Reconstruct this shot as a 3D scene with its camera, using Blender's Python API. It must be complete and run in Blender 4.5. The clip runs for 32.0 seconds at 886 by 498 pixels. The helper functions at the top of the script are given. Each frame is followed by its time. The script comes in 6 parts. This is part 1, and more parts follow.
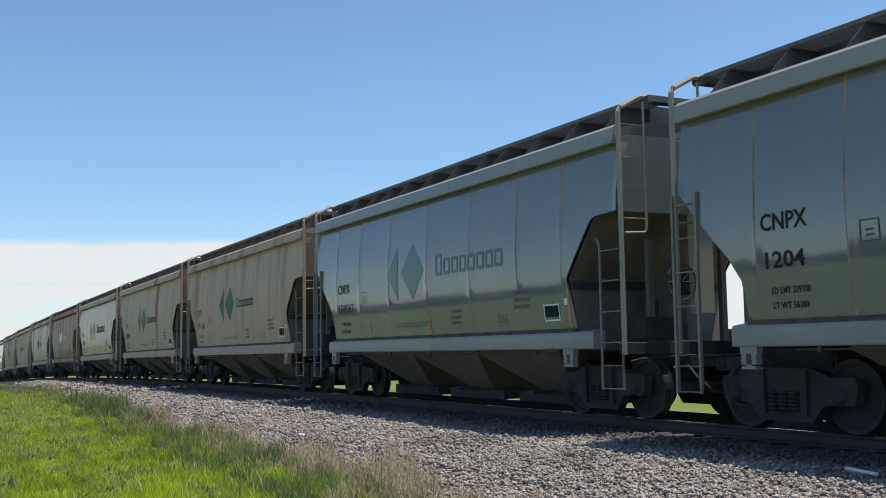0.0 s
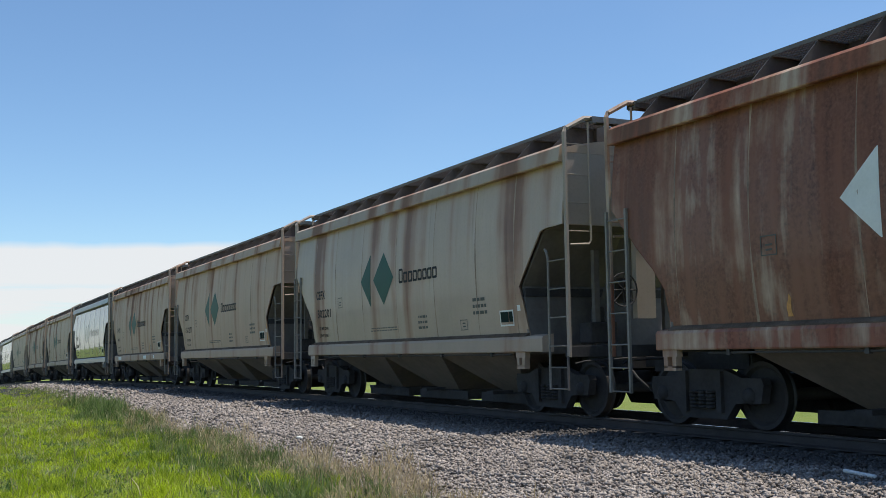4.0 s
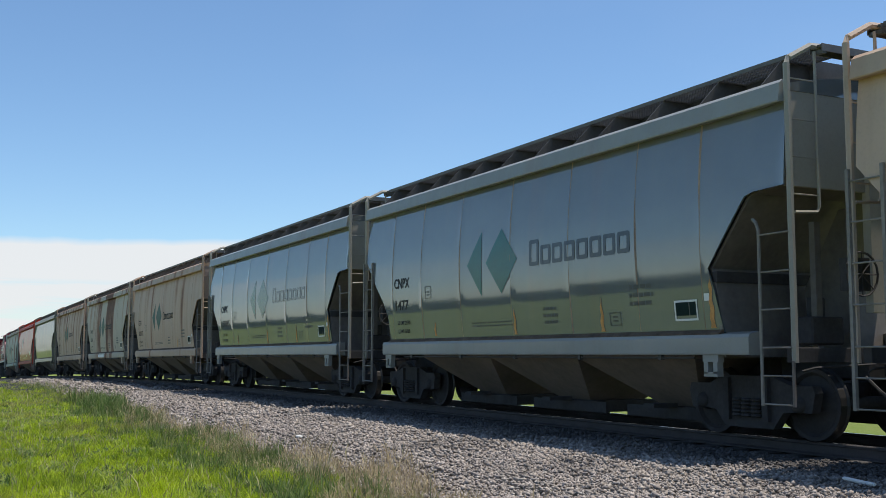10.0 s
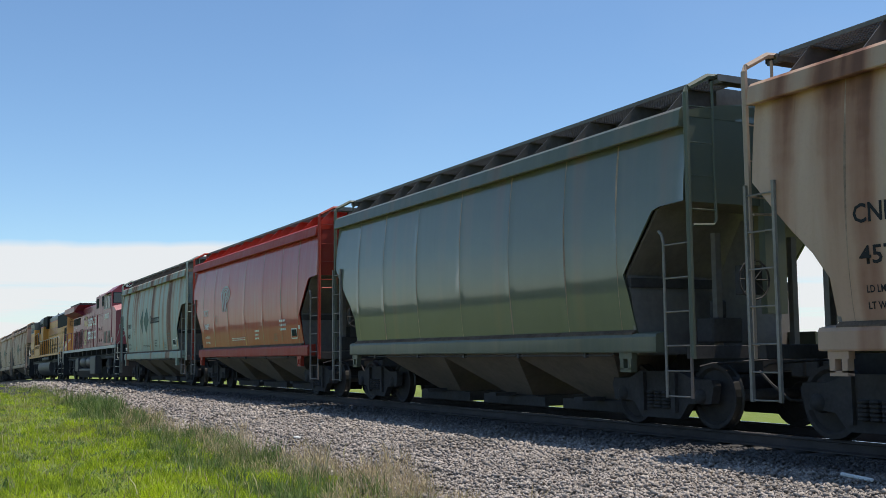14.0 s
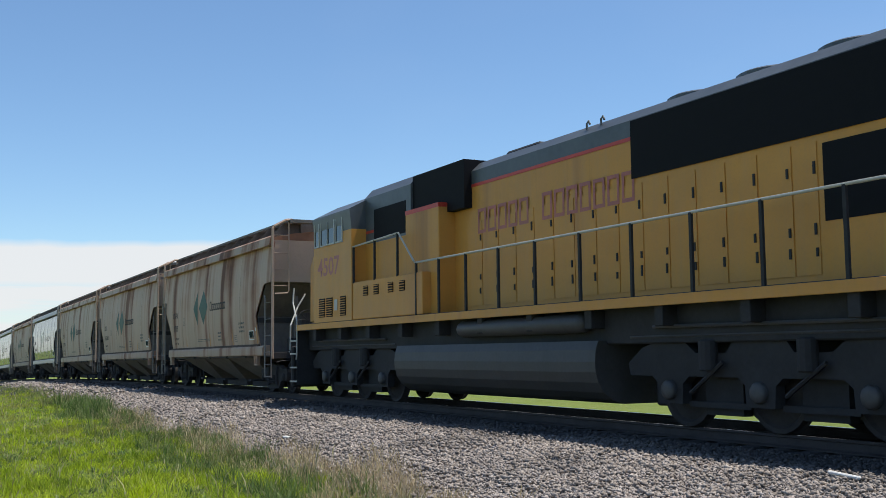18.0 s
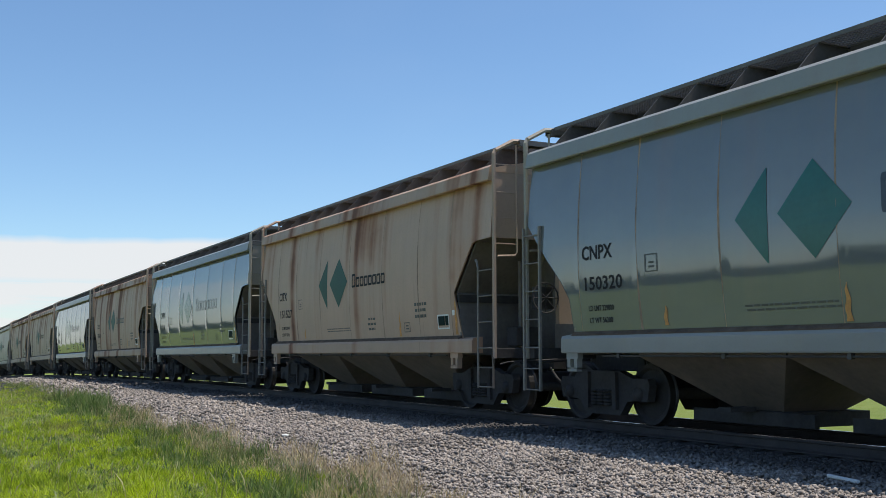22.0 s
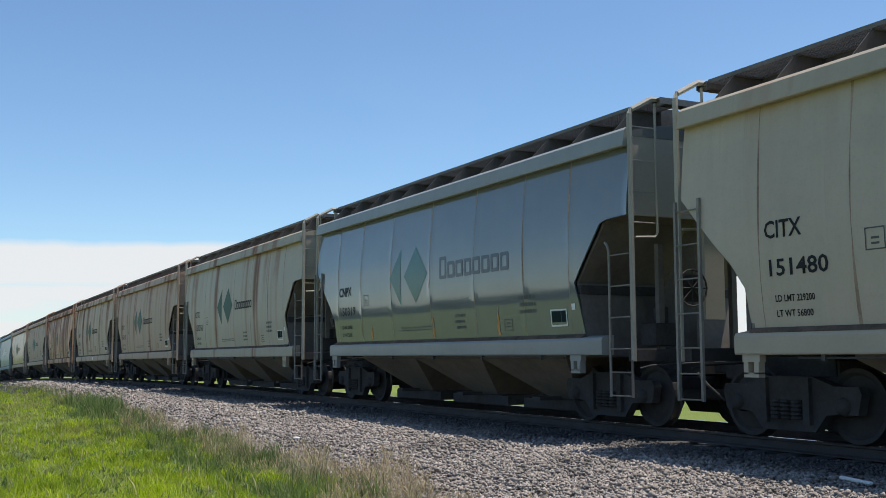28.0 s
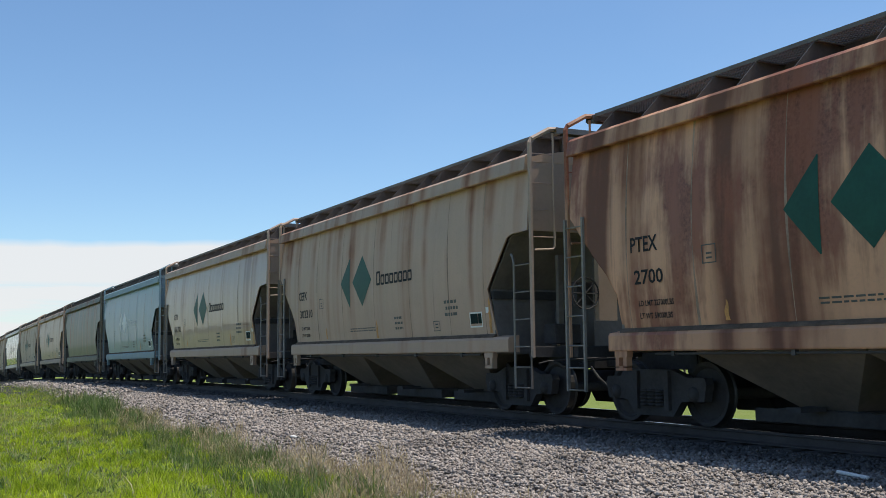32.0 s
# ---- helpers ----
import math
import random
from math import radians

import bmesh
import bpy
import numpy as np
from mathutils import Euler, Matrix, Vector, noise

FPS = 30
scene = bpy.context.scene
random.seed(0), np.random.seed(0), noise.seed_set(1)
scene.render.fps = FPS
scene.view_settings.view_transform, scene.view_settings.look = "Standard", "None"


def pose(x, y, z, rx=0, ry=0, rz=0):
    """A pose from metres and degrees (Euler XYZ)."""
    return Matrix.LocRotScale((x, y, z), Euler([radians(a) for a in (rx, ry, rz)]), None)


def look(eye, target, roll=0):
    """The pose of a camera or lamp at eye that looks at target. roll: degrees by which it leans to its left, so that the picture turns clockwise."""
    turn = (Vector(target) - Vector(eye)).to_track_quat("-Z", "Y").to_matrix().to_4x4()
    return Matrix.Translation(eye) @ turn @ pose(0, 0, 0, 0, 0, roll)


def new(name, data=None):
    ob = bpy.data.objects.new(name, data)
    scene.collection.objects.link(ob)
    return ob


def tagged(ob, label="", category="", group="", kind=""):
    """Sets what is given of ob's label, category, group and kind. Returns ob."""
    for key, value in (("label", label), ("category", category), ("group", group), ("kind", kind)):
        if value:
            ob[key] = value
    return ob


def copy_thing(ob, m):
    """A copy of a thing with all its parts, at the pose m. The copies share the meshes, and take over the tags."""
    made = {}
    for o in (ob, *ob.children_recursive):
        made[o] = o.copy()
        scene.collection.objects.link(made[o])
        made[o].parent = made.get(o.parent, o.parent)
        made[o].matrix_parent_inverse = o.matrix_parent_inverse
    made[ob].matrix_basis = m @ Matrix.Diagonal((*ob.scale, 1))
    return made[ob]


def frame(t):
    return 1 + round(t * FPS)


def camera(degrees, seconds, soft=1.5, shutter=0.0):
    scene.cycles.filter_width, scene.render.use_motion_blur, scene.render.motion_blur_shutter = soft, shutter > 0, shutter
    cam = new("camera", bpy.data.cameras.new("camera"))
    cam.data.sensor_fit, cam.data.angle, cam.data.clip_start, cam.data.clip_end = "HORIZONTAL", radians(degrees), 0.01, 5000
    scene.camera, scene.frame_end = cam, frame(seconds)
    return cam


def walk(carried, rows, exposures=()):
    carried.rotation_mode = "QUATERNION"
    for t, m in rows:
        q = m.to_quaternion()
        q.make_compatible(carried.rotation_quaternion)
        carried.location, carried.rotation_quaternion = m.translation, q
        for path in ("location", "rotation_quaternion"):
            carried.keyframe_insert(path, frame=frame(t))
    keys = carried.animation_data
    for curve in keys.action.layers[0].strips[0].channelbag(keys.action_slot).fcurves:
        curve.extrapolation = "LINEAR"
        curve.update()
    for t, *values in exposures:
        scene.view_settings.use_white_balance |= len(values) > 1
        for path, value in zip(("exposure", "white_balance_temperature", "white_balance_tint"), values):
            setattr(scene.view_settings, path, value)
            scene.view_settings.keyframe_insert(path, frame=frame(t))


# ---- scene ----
# ---- the camera: hand-held beside the line, standing still and turning slightly ----
EYE_Z = 1.076
cam = camera(45.30, 32.0, soft=0.75)
ROWS = [
    (0, 95.47, 0.82, 63.42), (0.5, 95.47, 0.82, 63.40), (1, 95.47, 0.82, 63.40), (1.5, 95.49, 0.84, 63.36),
    (2, 95.50, 0.86, 63.34), (2.5, 95.53, 0.83, 63.34), (3, 95.57, 0.82, 63.33), (3.5, 95.60, 0.86, 63.32),
    (5.5, 95.61, 0.82, 63.34), (6, 95.59, 0.86, 63.30), (6.5, 95.55, 0.83, 63.18), (7, 95.52, 0.64, 63.11),
    (7.5, 95.60, 0.30, 63.11), (8, 95.59, 0.16, 63.13), (8.5, 95.59, 0.06, 63.19), (9, 95.62, 0.01, 63.22),
    (9.5, 95.64, -0.05, 63.28), (10, 95.67, -0.03, 63.37), (10.5, 95.70, 0.01, 63.38), (11, 95.69, 0.22, 63.32),
    (11.5, 95.67, 0.35, 63.28), (12, 95.69, 0.13, 63.33), (12.5, 95.71, 0.16, 63.36), (13, 95.67, 0.34, 63.30),
    (13.5, 95.65, 0.46, 63.26), (15.5, 95.67, 0.54, 63.12), (16, 95.69, 0.58, 63.09), (16.5, 95.67, 0.60, 63.05),
    (17, 95.66, 0.67, 63.01), (17.5, 95.65, 0.57, 62.88), (18, 95.60, 0.59, 62.63), (18.5, 95.56, 0.66, 62.45),
    (19, 95.62, 0.35, 62.53), (19.5, 95.60, 0.21, 62.57), (20, 95.56, 0.10, 62.58), (20.5, 95.55, 0.06, 62.56),
    (21, 95.54, 0.04, 62.56), (21.5, 95.54, 0.02, 62.59), (22, 95.59, 0.05, 62.63), (22.5, 95.60, 0.03, 62.65),
    (23, 95.59, -0.00, 62.66), (23.5, 95.59, 0.01, 62.69), (24, 95.58, 0.03, 62.73), (24.5, 95.58, 0.04, 62.76),
    (25, 95.59, 0.04, 62.82), (25.5, 95.62, -0.01, 62.89), (26, 95.67, -0.06, 62.96), (26.5, 95.71, -0.05, 63.07),
    (28.5, 95.71, 0.36, 63.19), (29, 95.69, 0.52, 63.14), (29.5, 95.65, 0.56, 63.10), (30, 95.63, 0.56, 63.08),
    (30.5, 95.60, 0.59, 63.04), (31, 95.59, 0.62, 63.02), (31.5, 95.60, 0.65, 63.01), (32, 95.58, 0.62, 63.02),
]
EXPOSURE, SKY, CLOUD, SUNLIGHT = 0.0, 0.14, 0.86, 4.8
walk(cam, [(t, pose(0, 0, EYE_Z, a, b, c)) for t, a, b, c in ROWS], exposures=[(0.0, EXPOSURE), (32.0, EXPOSURE)])

# ---- world, sun ----
SUN_TO = Vector((0.08, 0.32, 1.0)).normalized()
world = bpy.data.worlds.new("sky")
scene.world = world
world.use_nodes = True
wt = world.node_tree
wt.nodes.clear()


def wnode(kind, **kw):
    n = wt.nodes.new(kind)
    for k, v in kw.items():
        n.inputs[k].default_value = v
    return n


def wmath(op, a, b=None, clamp=False):
    n = wt.nodes.new("ShaderNodeMath")
    n.operation, n.use_clamp = op, clamp
    for i, v in enumerate((a, b)):
        if v is None:
            continue
        if isinstance(v, (int, float)):
            n.inputs[i].default_value = v
        else:
            wt.links.new(v, n.inputs[i])
    return n.outputs[0]


def build_sky():
    L = wt.links.new
    sky = wt.nodes.new("ShaderNodeTexSky")
    sky.sky_type, sky.sun_disc = "NISHITA", False
    sky.sun_elevation = math.asin(SUN_TO.z)
    sky.sun_rotation = math.atan2(SUN_TO.x, SUN_TO.y)
    sky.altitude, sky.air_density, sky.dust_density, sky.ozone_density = 700, 1.0, 0.4, 1.6
    co = wt.nodes.new("ShaderNodeTexCoord")
    sep = wt.nodes.new("ShaderNodeSeparateXYZ")
    L(co.outputs["Generated"], sep.inputs[0])
    el = sep.outputs["Z"]
    # a low bank of cloud all round the horizon, with thin streaks below its top
    mp = wt.nodes.new("ShaderNodeMapping")
    mp.inputs["Scale"].default_value = (1.6, 1.6, 26.0)
    L(co.outputs["Generated"], mp.inputs[0])
    streak = wnode("ShaderNodeTexNoise", Scale=1.9, Detail=6.0, Roughness=0.6)
    L(mp.outputs[0], streak.inputs["Vector"])
    soft = wnode("ShaderNodeTexNoise", Scale=3.0, Detail=5.0, Roughness=0.62)
    L(co.outputs["Generated"], soft.inputs["Vector"])
    edge = wmath("ADD", el, wmath("MULTIPLY", wmath("SUBTRACT", soft.outputs[0], 0.5), 0.028))
    top = wmath("SUBTRACT", 1.0, wmath("DIVIDE", wmath("SUBTRACT", edge, 0.096), 0.007), clamp=True)
    thin = wmath("DIVIDE", wmath("SUBTRACT", streak.outputs[0], 0.33), 0.16, clamp=True)
    upper = wmath("DIVIDE", wmath("SUBTRACT", el, 0.055), 0.012, clamp=True)
    fill = wmath("MAXIMUM", wmath("MAXIMUM", thin, upper), 0.5)
    # the bank lies over the far side of the line; the near side is clear but for haze
    side = wmath("ADD", 0.2, wmath("MULTIPLY", wmath("DIVIDE", wmath("ADD", sep.outputs["Y"], 0.35), 0.4, clamp=True), 0.8))
    cover = wmath("MULTIPLY", wmath("MULTIPLY", wmath("MULTIPLY", top, fill), 0.93), side)
    # faint high veils
    mp2 = wt.nodes.new("ShaderNodeMapping")
    mp2.inputs["Scale"].default_value = (1.0, 1.0, 2.5)
    L(co.outputs["Generated"], mp2.inputs[0])
    veil = wnode("ShaderNodeTexNoise", Scale=1.6, Detail=4.0, Roughness=0.55)
    L(mp2.outputs[0], veil.inputs["Vector"])
    faint = wmath("MULTIPLY", wmath("DIVIDE", wmath("SUBTRACT", veil.outputs[0], 0.5), 0.5, clamp=True), 0.10)
    cover = wmath("MAXIMUM", cover, faint)
    bg = wnode("ShaderNodeBackground", Strength=SKY)
    tint = wt.nodes.new("ShaderNodeMix")
    tint.data_type, tint.blend_type = "RGBA", "MULTIPLY"
    tint.inputs["Factor"].default_value = 1.0
    L(sky.outputs[0], tint.inputs[6])
    tint.inputs[7].default_value = (0.835, 0.985, 1.08, 1)
    L(tint.outputs[2], bg.inputs["Color"])
    white = wnode("ShaderNodeBackground", Strength=CLOUD)
    white.inputs["Color"].default_value = (0.97, 0.985, 1.0, 1)
    mix = wt.nodes.new("ShaderNodeMixShader")
    out = wt.nodes.new("ShaderNodeOutputWorld")
    L(cover, mix.inputs[0])
    L(bg.outputs[0], mix.inputs[1])
    L(white.outputs[0], mix.inputs[2])
    L(mix.outputs[0], out.inputs[0])


build_sky()
sun = new("sun", bpy.data.lights.new("sun", "SUN"))
sun.data.energy, sun.data.angle, sun.data.color = SUNLIGHT, radians(0.55), (1.0, 0.94, 0.84)
sun.matrix_basis = look((0, 40, 60), Vector((0, 40, 60)) - SUN_TO)

# ---- materials ----
def material(name):
    m = bpy.data.materials.new(name)
    m.use_nodes = True
    t = m.node_tree
    return m, t, t.nodes["Principled BSDF"]


class Tree:
    """Short words for node building."""

    def __init__(self, t):
        self.t = t

    def link(self, a, b):
        self.t.links.new(a, b)

    def put(self, v, socket):
        if isinstance(v, (int, float)):
            socket.default_value = v
        elif isinstance(v, tuple):
            socket.default_value = (*v, 1) if len(v) == 3 and len(socket.default_value) == 4 else v
        else:
            self.link(v, socket)

    def coords(self, scale=(1, 1, 1), offset=(0, 0, 0)):
        c = self.t.nodes.new("ShaderNodeTexCoord")
        m = self.t.nodes.new("ShaderNodeMapping")
        m.inputs["Scale"].default_value, m.inputs["Location"].default_value = scale, offset
        self.link(c.outputs["Object"], m.inputs[0])
        return m.outputs[0]

    def noise(self, vec, scale, detail=4.0, rough=0.55):
        n = self.t.nodes.new("ShaderNodeTexNoise")
        self.put(vec, n.inputs["Vector"])
        n.inputs["Scale"].default_value, n.inputs["Detail"].default_value, n.inputs["Roughness"].default_value = scale, detail, rough
        return n.outputs[0]

    def math(self, op, a, b=0.0, clamp=False):
        n = self.t.nodes.new("ShaderNodeMath")
        n.operation, n.use_clamp = op, clamp
        self.put(a, n.inputs[0])
        self.put(b, n.inputs[1])
        return n.outputs[0]

    def span(self, v, lo, hi):
        """v from lo..hi to 0..1, clamped."""
        return self.math("DIVIDE", self.math("SUBTRACT", v, lo), hi - lo, clamp=True)

    def mix(self, f, a, b):
        n = self.t.nodes.new("ShaderNodeMix")
        n.data_type = "RGBA"
        self.put(f, n.inputs[0])
        self.put(a, n.inputs[6])
        self.put(b, n.inputs[7])
        return n.outputs[2]

    def bump(self, h, strength, dist):
        n = self.t.nodes.new("ShaderNodeBump")
        n.inputs["Strength"].default_value, n.inputs["Distance"].default_value = strength, dist
        self.link(h, n.inputs["Height"])
        return n.outputs[0]


def plain(name, col, rough=0.6, metal=0.0, vary=0.25, scale=3.0, bump=0.0, spec=0.5):
    m, t, p = material(name)
    k = Tree(t)
    n1 = k.noise(k.coords(), scale, 5.0)
    n2 = k.noise(k.coords(), scale * 9, 3.0)
    v = k.math("ADD", k.math("MULTIPLY", n1, 0.7), k.math("MULTIPLY", n2, 0.3))
    lo = tuple(c * (1 - vary) for c in col)
    hi = tuple(min(1, c * (1 + vary)) for c in col)
    k.put(k.mix(k.span(v, 0.3, 0.7), lo, hi), p.inputs["Base Color"])
    k.put(k.math("ADD", rough - 0.08, k.math("MULTIPLY", n1, 0.16)), p.inputs["Roughness"])
    p.inputs["Metallic"].default_value = metal
    p.inputs["Specular IOR Level"].default_value = spec
    if bump:
        k.link(k.bump(n2, bump, 0.01), p.inputs["Normal"])
    return m


RUST_DARK, RUST_MID = (0.065, 0.024, 0.019), (0.245, 0.096, 0.057)


def car_paint(name, base, seed, rust=0.4, gloss=0.0, grime=0.5, heavy=0.0):
    """Painted steel of one car: runs of rust from the roof, blotches, dust film; gloss from chalky to a new clear coat."""
    m, t, p = material(name)
    k = Tree(t)
    off = (seed * 7.31, seed * 3.7, seed * 1.9)
    runs = k.noise(k.coords((1.0, 0.02, 0.035), off), 1.25, 2.6, 0.55)
    fine = k.noise(k.coords((1.0, 0.02, 0.10), off), 5.5, 4.0, 0.6)
    cloud = k.noise(k.coords((0.5, 0.5, 0.8), off), 1.1, 5.0, 0.6)
    grain = k.noise(k.coords((1, 1, 1), off), 22.0, 4.0, 0.6)
    sepx = t.nodes.new("ShaderNodeSeparateXYZ")
    k.link(k.coords(), sepx.inputs[0])
    z = sepx.outputs["Z"]
    # the paint and its chalking
    tone = k.mix(k.span(cloud, 0.3, 0.7), tuple(c * 0.90 for c in base), tuple(min(1, c * 1.08) for c in base))
    tone = k.mix(k.math("MULTIPLY", k.span(fine, 0.45, 0.8), 0.26 * grime), tone, (0.30, 0.25, 0.17))
    # posts inside the car draw the runs together
    sway = k.noise(k.coords((0.6, 0.02, 0.10), off), 1.0, 2.0, 0.5)
    post = k.math("COSINE", k.math("ADD", k.math("MULTIPLY", sepx.outputs["X"], 6.8), k.math("MULTIPLY", sway, 5.0)))
    # runs: long from the roof, each of its own length
    reach = k.math("ADD", k.math("MULTIPLY", k.span(z, 1.2, 4.4), 0.16), k.math("MULTIPLY", k.math("SUBTRACT", cloud, 0.5), 0.35))
    wet = k.math("ADD", k.math("ADD", k.math("ADD", k.math("MULTIPLY", k.math("SUBTRACT", runs, 0.5), 1.7), 0.5), k.math("ADD", k.math("MULTIPLY", k.math("SUBTRACT", fine, 0.5), 0.16), k.math("MULTIPLY", post, 0.045))), reach)
    lo = 0.83 - 0.30 * rust
    film = k.math("MULTIPLY", k.span(wet, lo - 0.13, lo + 0.03), 0.50 * min(1.0, rust * 2))
    core = k.math("MULTIPLY", k.span(wet, lo + 0.00, lo + 0.16), 0.74 * min(1.0, rust * 2.2))
    tone = k.mix(film, tone, (0.39, 0.195, 0.11))
    tone = k.mix(core, tone, RUST_MID)
    tone = k.mix(k.math("MULTIPLY", k.span(wet, lo + 0.12, lo + 0.22), 0.55 * min(1.0, rust * 1.6)), tone, RUST_DARK)
    thread = k.noise(k.coords((1.0, 0.02, 0.035), (seed * 2.3, 0, seed * 5.1)), 7.5, 3.0, 0.55)
    tone = k.mix(k.math("MULTIPLY", k.span(k.math("ADD", thread, k.math("MULTIPLY", reach, 0.35)), 0.69, 0.80), 0.5 * min(1.0, rust * 1.6)), tone, RUST_DARK)
    if heavy:
        big = k.noise(k.coords((0.35, 0.3, 0.22), off), 1.5, 6.0, 0.62)
        patch = k.math("MULTIPLY", k.span(k.math("ADD", big, k.math("MULTIPLY", k.math("SUBTRACT", fine, 0.5), 0.4)), 0.53 - 0.24 * heavy, 0.66 - 0.20 * heavy), 0.95)
        raw = (0.30, 0.105, 0.062) if heavy < 0.5 else RUST_MID
        deep = k.mix(k.span(fine, 0.35, 0.65), RUST_DARK, raw)
        tone = k.mix(patch, tone, k.mix(k.span(grain, 0.3, 0.65), deep, raw))
    # dust and soot film
    tone = k.mix(k.math("MULTIPLY", k.span(grain, 0.5, 0.85), 0.25 * grime), tone, (0.16, 0.14, 0.11))
    k.put(tone, p.inputs["Base Color"])
    r0 = 0.52 - 0.20 * gloss
    p.inputs["Specular IOR Level"].default_value = max(0.0, 0.35 - 0.39 * gloss)
    k.put(k.math("ADD", r0, k.math("ADD", k.math("MULTIPLY", core, 0.3), k.math("MULTIPLY", k.span(cloud, 0.4, 0.8), 0.10 * (1 - gloss) + 0.02))), p.inputs["Roughness"])
    p.inputs["Coat Weight"].default_value = gloss
    p.inputs["Coat Roughness"].default_value = 0.06
    p.inputs["Coat IOR"].default_value = 1.48 + 0.55 * gloss
    # sheets drawn in between their stiffeners, and fine orange peel
    waves = k.noise(k.coords((1.0, 0.02, 0.16), off), 1.1, 3.0, 0.5)
    b1 = k.bump(waves, 0.22 if gloss > 0.5 else 0.6, 0.05 if gloss > 0.5 else 0.09)
    b2 = t.nodes.new("ShaderNodeBump")
    b2.inputs["Strength"].default_value, b2.inputs["Distance"].default_value = 0.10, 0.003
    k.link(grain, b2.inputs["Height"])
    k.link(b1, b2.inputs["Normal"])
    k.link(b2.outputs[0], p.inputs["Normal"])
    return m


BEIGE = (0.545, 0.372, 0.268)
# end slope sheets and webs are darker than the car paint
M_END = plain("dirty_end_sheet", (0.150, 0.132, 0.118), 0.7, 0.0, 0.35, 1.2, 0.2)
M_GRIME = plain("grimed_steel", (0.19, 0.152, 0.128), 0.7, 0.0, 0.35, 1.2, 0.2)
M_UNDER = plain("underframe_black", (0.056, 0.052, 0.052), 0.8, 0.0, 0.4, 2.0, 0.2, 0.2)
M_WHEEL = plain("wheel_steel", (0.055, 0.050, 0.050), 0.75, 0.1, 0.3, 3.0, 0.0, 0.2)
M_TREAD = plain("polished_tread", (0.05, 0.047, 0.045), 0.5, 0.6, 0.1, 3.0)
M_GRATE = plain("grating_steel", (0.15, 0.14, 0.13), 0.6, 0.4, 0.3, 2.0)
M_LADDER = plain("ladder_steel", (0.25, 0.225, 0.195), 0.6, 0.0, 0.35, 1.5, 0.0, 0.3)
M_BRACKET = plain("bracket_steel", (0.078, 0.074, 0.070), 0.6, 0.1, 0.35, 2.0)
M_RAIL_TOP = plain("rail_head", (0.60, 0.58, 0.55), 0.25, 1.0, 0.1, 1.0)
M_RAIL = plain("rail_web_rust", (0.062, 0.052, 0.050), 0.8, 0.2, 0.35, 4.0, 0.2)
M_TIE = plain("tie_wood", (0.06, 0.054, 0.052), 0.85, 0.0, 0.35, 5.0, 0.4)
M_INK = plain("stencil_black", (0.020, 0.020, 0.022), 0.6, 0.0, 0.3, 4.0, 0.0, 0.2)
M_PLATE = plain("plate_dark", (0.012, 0.028, 0.024), 0.8, 0.0, 0.3, 9.0, 0.0, 0.15)
M_INK_GLOSS = plain("stencil_gloss", (0.045, 0.055, 0.07), 0.2, 0.0, 0.2, 4.0)
M_FADED = plain("stencil_faded", (0.085, 0.085, 0.075), 0.55, 0.0, 0.3, 4.0)
M_GREEN = plain("logo_green", (0.012, 0.082, 0.058), 0.5, 0.0, 0.25, 2.0, 0.0, 0.25)
M_GREEN_NEW = plain("logo_green_new", (0.018, 0.19, 0.11), 0.4, 0.0, 0.15, 2.0, 0.0, 0.3)
M_TEAL = plain("logo_green_clear", (0.012, 0.125, 0.105), 0.22, 0.0, 0.15, 2.0)
M_WHITE = plain("marking_white", (0.78, 0.78, 0.74), 0.5, 0.0, 0.1, 3.0)
M_ORANGE = plain("sealant_orange", (0.60, 0.29, 0.085), 0.65, 0.0, 0.35, 7.0)
M_SEAM = plain("rusty_seam", (0.32, 0.225, 0.16), 0.7, 0.0, 0.55, 2.2, 0.0, 0.25)
M_LEDGE = plain("caked_dust", (0.13, 0.092, 0.066), 0.9, 0.0, 0.5, 4.0, 0.3, 0.15)
M_PINK = plain("logo_grey", (0.55, 0.53, 0.50), 0.5, 0.0, 0.15, 3.0)

# ---- mesh helpers ----
def part(name, bm, mat, parent, label="", smooth=False):
    me = bpy.data.meshes.new(name)
    if smooth:
        for f in bm.faces:
            f.smooth = True
    bm.to_mesh(me)
    bm.free()
    me.materials.append(mat)
    ob = new(name, me)
    ob.parent = parent
    return tagged(ob, label) if label else ob


def again(ob, m=None, parent=None):
    """One more object on the same mesh."""
    o = ob.copy()
    scene.collection.objects.link(o)
    if m is not None:
        o.matrix_basis = m
    if parent is not None:
        o.parent = parent
    return o


def box(bm, x0, x1, y0, y1, z0, z1):
    v = [bm.verts.new((x, y, z)) for x in (x0, x1) for y in (y0, y1) for z in (z0, z1)]
    for f in ((0, 1, 3, 2), (4, 6, 7, 5), (0, 4, 5, 1), (2, 3, 7, 6), (0, 2, 6, 4), (1, 5, 7, 3)):
        bm.faces.new([v[i] for i in f])
    return v


def bevel(bm, w=0.01, seg=1):
    bmesh.ops.bevel(bm, geom=bm.edges[:], offset=w, segments=seg, affect="EDGES", clamp_overlap=True)
    return bm


